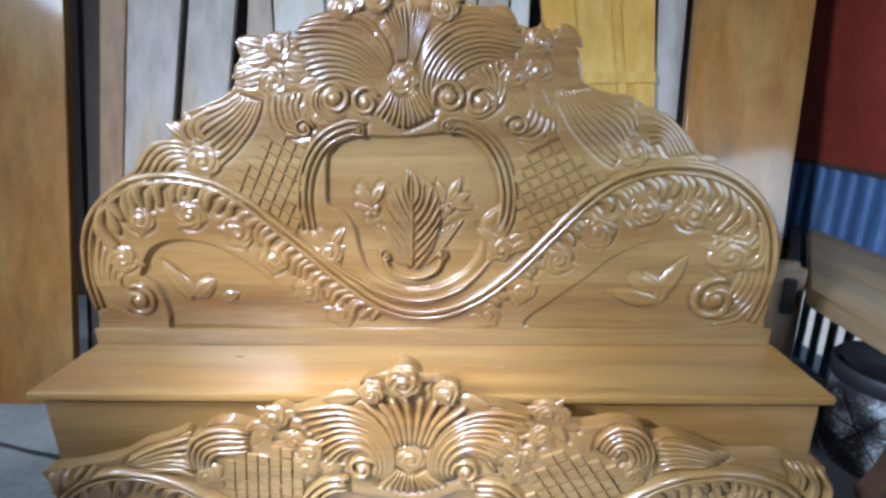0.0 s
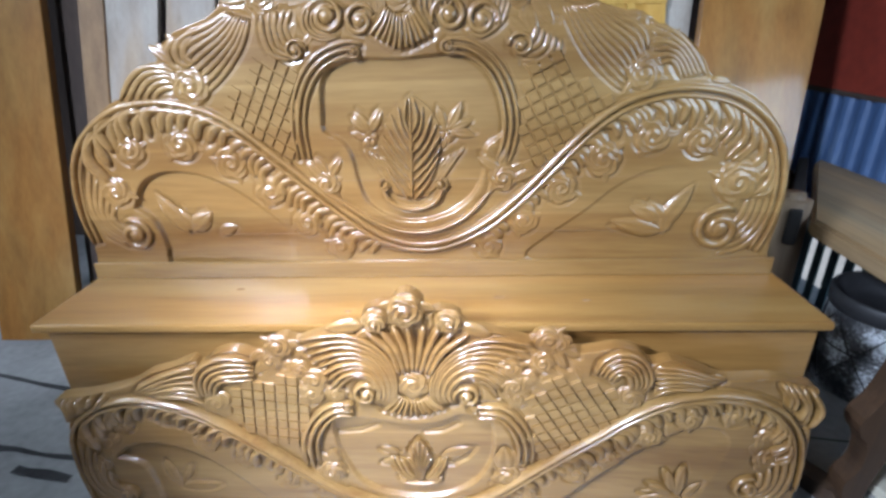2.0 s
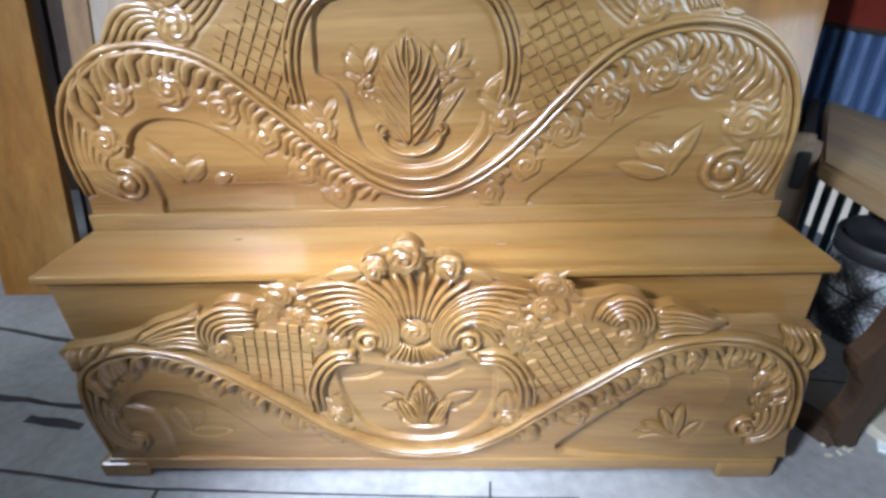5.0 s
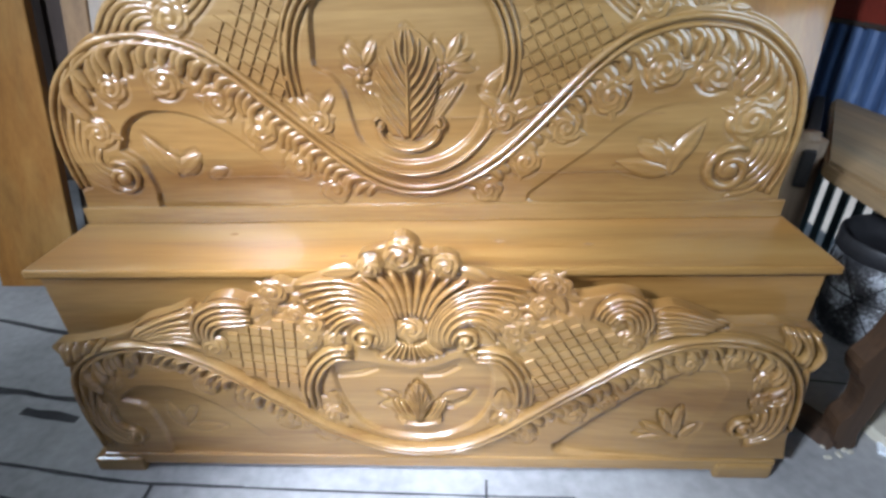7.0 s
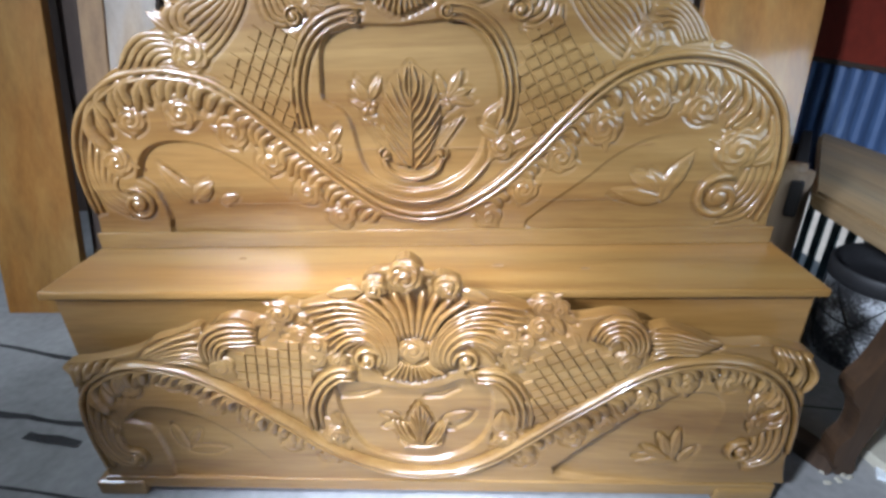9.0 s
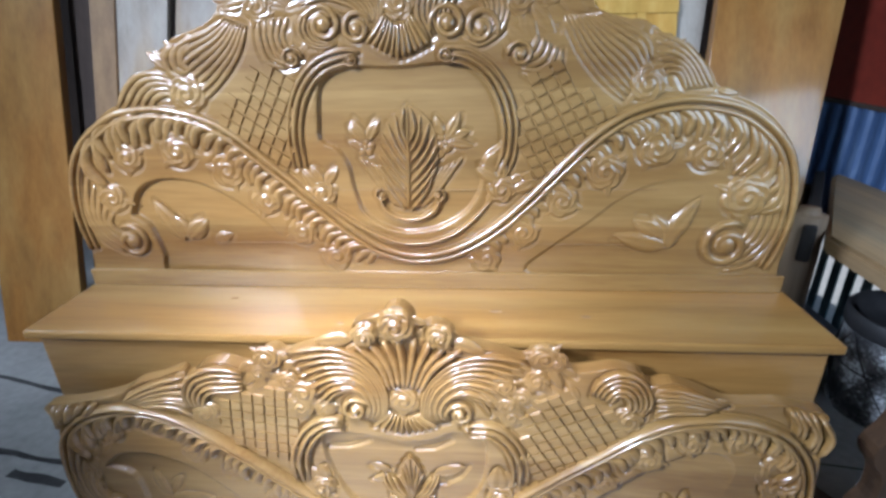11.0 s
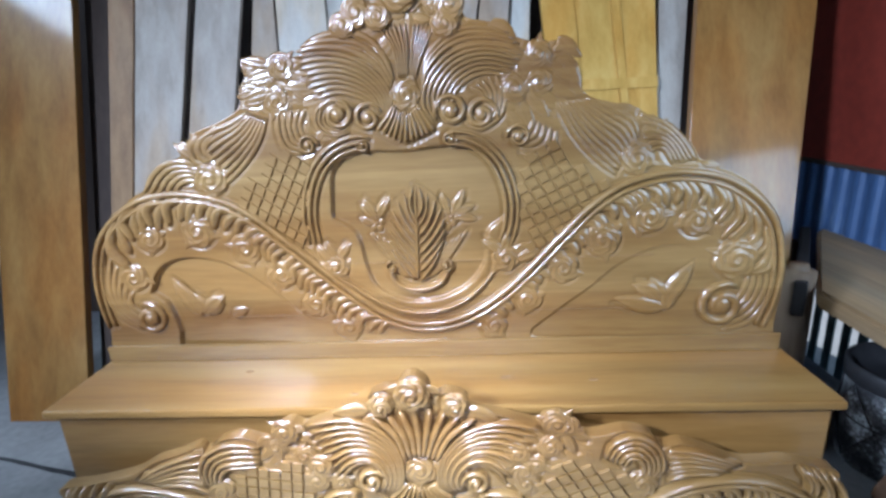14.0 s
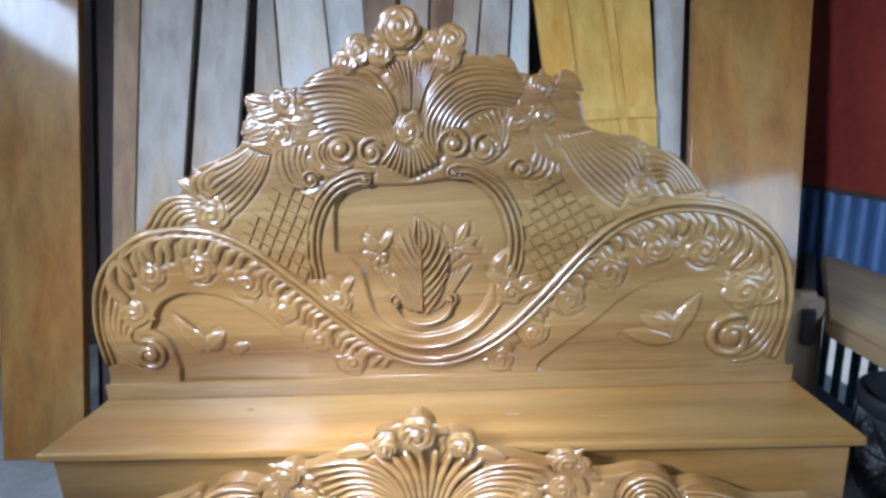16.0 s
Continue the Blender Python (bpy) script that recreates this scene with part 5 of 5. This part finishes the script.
fan(footboard, FY, "fan_flute", [(-0.043, 0.475), (-0.027, 0.464), (-0.011, 0.460), (0.005, 0.463), (0.019, 0.473)], [(-0.061, 0.453), (-0.037, 0.440), (-0.013, 0.436), (0.012, 0.441), (0.036, 0.454)], [(-0.084, 0.431), (-0.053, 0.419), (-0.015, 0.412), (0.021, 0.420), (0.060, 0.435)], 10, 0.013, 0.015, (0.5, 1.0, 0.8))
X3 = [(-0.123, 0.480, 0.032), (0.117, 0.475, 0.032), (-0.792, 0.141, 0.028), (0.816, 0.186, 0.035), (-0.171, 0.443, 0.013), (0.134, 0.433, 0.013)]
for (x, z, r), start, hand in zip(X3, (20, 200, 120, 60, 0, 180), (1, -1, -1, 1, 1, -1)):
    volute(footboard, FY, x, z, r, 1.6, start, hand)
flutes(footboard, FY, "ear_flute", [(0.407, 0.534), (0.421, 0.574), (0.466, 0.595), (0.513, 0.572), (0.535, 0.522), (0.521, 0.480)], [(0.447, 0.514), (0.458, 0.536), (0.475, 0.539), (0.489, 0.523), (0.492, 0.503), (0.486, 0.490)], 5, 0.014)
flutes(footboard, FY, "ear_flute", [(0.542, 0.556), (0.595, 0.552), (0.648, 0.535), (0.702, 0.515)], [(0.550, 0.479), (0.580, 0.495), (0.623, 0.497), (0.662, 0.493)], 6, 0.012)
flutes(footboard, FY, "ear_flute", [(-0.523, 0.462), (-0.527, 0.518), (-0.497, 0.562), (-0.438, 0.582), (-0.377, 0.571)], [(-0.486, 0.466), (-0.481, 0.497), (-0.459, 0.517), (-0.422, 0.519), (-0.385, 0.522)], 5, 0.014)
flutes(footboard, FY, "ear_flute", [(-0.521, 0.555), (-0.588, 0.536), (-0.649, 0.507), (-0.689, 0.477)], [(-0.519, 0.446), (-0.552, 0.468), (-0.600, 0.472), (-0.643, 0.469)], 6, 0.012)
lattice(footboard, FY, [(-0.481, 0.445), (-0.410, 0.509), (-0.291, 0.536), (-0.249, 0.448), (-0.286, 0.289), (-0.358, 0.325), (-0.441, 0.383)], 84, -8, 0.027, 0.006, 0.92, 0.82)
lattice(footboard, FY, [(0.266, 0.472), (0.308, 0.539), (0.417, 0.511), (0.491, 0.454), (0.465, 0.382), (0.395, 0.324), (0.299, 0.253), (0.261, 0.367)], -58, 24, 0.028, 0.0075, 0.9, 0.82)
FP = FY + 0.011
part("palmette_leaf", slab(bmesh.new(), closed([(-0.006, 0.190), (-0.016, 0.222), (-0.036, 0.262), (-0.034, 0.292), (-0.008, 0.330), (0.018, 0.292), (0.022, 0.262), (0.006, 0.222)], 40), FP - 0.005, FP + 0.002), VARNISH, footboard)
fan(footboard, FP - 0.004, "palmette_blade", [(-0.012, 0.192), (-0.007, 0.190), (-0.002, 0.192)], [(-0.022, 0.242), (-0.007, 0.256), (0.009, 0.241)], [(-0.037, 0.272), (-0.026, 0.302), (-0.008, 0.329), (0.011, 0.302), (0.023, 0.272)], 7, 0.012, 0.0095)
rail(footboard, FP, "palmette_base", [(-0.060, 0.206), (-0.050, 0.190), (-0.007, 0.184), (0.038, 0.190), (0.048, 0.206)], 0.012, 0.014, 24)
flutes(footboard, FP, "side_lobe", [(-0.021, 0.188), (-0.049, 0.209), (-0.070, 0.246), (-0.076, 0.274)], [(-0.015, 0.196), (-0.034, 0.221), (-0.046, 0.250), (-0.054, 0.262)], 3, 0.012)
flutes(footboard, FP, "side_lobe", [(0.009, 0.188), (0.036, 0.208), (0.055, 0.244), (0.065, 0.276)], [(0.002, 0.196), (0.022, 0.221), (0.037, 0.249), (0.046, 0.262)], 3, 0.012)
leaves(footboard, FP, [(-0.031, 0.197), (-0.061, 0.248), (0.018, 0.196), (0.053, 0.252), (-0.058, 0.282), (-0.106, 0.294), (-0.056, 0.258), (-0.105, 0.247), (0.053, 0.272), (0.128, 0.298), (0.045, 0.253), (0.081, 0.240)], 0.4)
# gouged strokes over the palmette
for cut in [[(0.012, 0.351), (0.053, 0.357), (0.093, 0.378)], [(-0.203, 0.35), (-0.153, 0.356), (-0.106, 0.373)], [(0.088, 0.25), (0.111, 0.268), (0.135, 0.3)]]:
    cut_round(FY, cut, (0.001, 0.004, 0.001))
X4 = [(-0.047, 0.193, 0.012), (0.036, 0.196, 0.012)]
for (x, z, r), hand in zip(X4, (1, -1)):
    volute(footboard, FP, x, z, r, 1.3, 90, hand, 0.013)
leaves(footboard, FY, [(-0.228, 0.250), (-0.263, 0.291), (-0.224, 0.256), (-0.217, 0.303), (-0.244, 0.220), (-0.280, 0.224), (-0.223, 0.209), (-0.204, 0.161), (0.211, 0.238), (0.207, 0.312), (0.225, 0.244), (0.245, 0.297), (0.204, 0.218), (0.179, 0.194), (0.233, 0.214), (0.261, 0.234)], 0.7, 1.9)
leaves(footboard, FY, [(-0.117, 0.668), (-0.200, 0.659), (-0.100, 0.653), (-0.146, 0.632), (0.100, 0.663), (0.179, 0.643), (0.081, 0.656), (0.142, 0.625), (0.279, 0.622), (0.259, 0.644), (0.329, 0.605), (0.368, 0.579), (0.311, 0.598), (0.348, 0.551), (-0.345, 0.598), (-0.389, 0.576), (-0.335, 0.582), (-0.382, 0.535), (-0.265, 0.612), (-0.301, 0.625), (-0.037, 0.726), (-0.077, 0.710), (0.011, 0.722), (0.046, 0.704), (-0.052, 0.695), (-0.037, 0.659), (0.015, 0.694), (0.004, 0.653), (0.536, 0.531), (0.575, 0.562), (-0.544, 0.547), (-0.511, 0.567), (-0.274, 0.483), (-0.238, 0.447), (0.246, 0.472), (0.208, 0.435)], 0.6)
leaves(footboard, FP, [(-0.651, 0.165), (-0.680, 0.225), (-0.639, 0.183), (-0.601, 0.235), (-0.646, 0.157), (-0.534, 0.171), (-0.662, 0.183), (-0.673, 0.250)], 0.5, 1.1)
leaves(footboard, FY, [(0.649, 0.155), (0.655, 0.252), (0.662, 0.147), (0.557, 0.152), (0.641, 0.168), (0.608, 0.233), (0.667, 0.151), (0.707, 0.196), (0.635, 0.156), (0.572, 0.189)], 0.5, 0.9)
sprinkle(footboard, FY, [(-0.372, 0.596), (-0.236, 0.551), (-0.243, 0.465), (-0.345, 0.534)], 10, 200, 0.045)
sprinkle(footboard, FY, [(0.186, 0.578), (0.327, 0.631), (0.378, 0.535), (0.279, 0.472), (0.207, 0.448)], 14, -30, 0.045)
sprinkle(footboard, FY, [(0.528, 0.547), (0.695, 0.518), (0.595, 0.478)], 7, 10, 0.05)
sprinkle(footboard, FY, [(-0.678, 0.491), (-0.522, 0.551), (-0.514, 0.479)], 7, 190, 0.045)
sprinkle(footboard, FY, [(0.779, 0.394), (0.875, 0.374), (0.920, 0.205), (0.853, 0.166)], 8, -80, 0.045)
sprinkle(footboard, FY, [(-0.843, 0.367), (-0.752, 0.375), (-0.809, 0.184), (-0.864, 0.185)], 8, 260, 0.045)

panel(footboard, carved_ground(resample(F_LEFT + F_RIGHT, 280), FY, -0.295, [(closed(F_FIELD, 70), 0.012), (closed(F_LOBE_A, 50), 0.015, (-0.9, 0.5)), (closed(F_LOBE_B, 50), 0.024, (-0.95, 0.3))], STROKES["foot"], 0.0068), VARNISH)

# knots and joints in the shelf and the lower panel
for x, y, rr in ((0.2, -0.13, 0.008), (0.42, -0.15, 0.006), (-0.5, -0.08, 0.006), (-0.18, -0.2, 0.005)):
    bm = bmesh.new()
    bmesh.ops.create_cone(bm, cap_ends=True, segments=14, radius1=rr, radius2=rr * 0.8, depth=0.001, matrix=Matrix.Translation((x, y, SHELF + 0.0004)) @ Matrix.Diagonal((2.1, 1.0, 1.0, 1.0)))
    part("knot", bm, DULL_HONEY, storage, "brown knot in the wood")
for z in (0.757, 0.905):
    bm = box(bmesh.new(), (-0.55, HY - 0.0006, z), (0.6, HY + 0.001, z + 0.0012))
    part("joint_line", bm, DULL_HONEY, headboard, "thin glue line between planks")
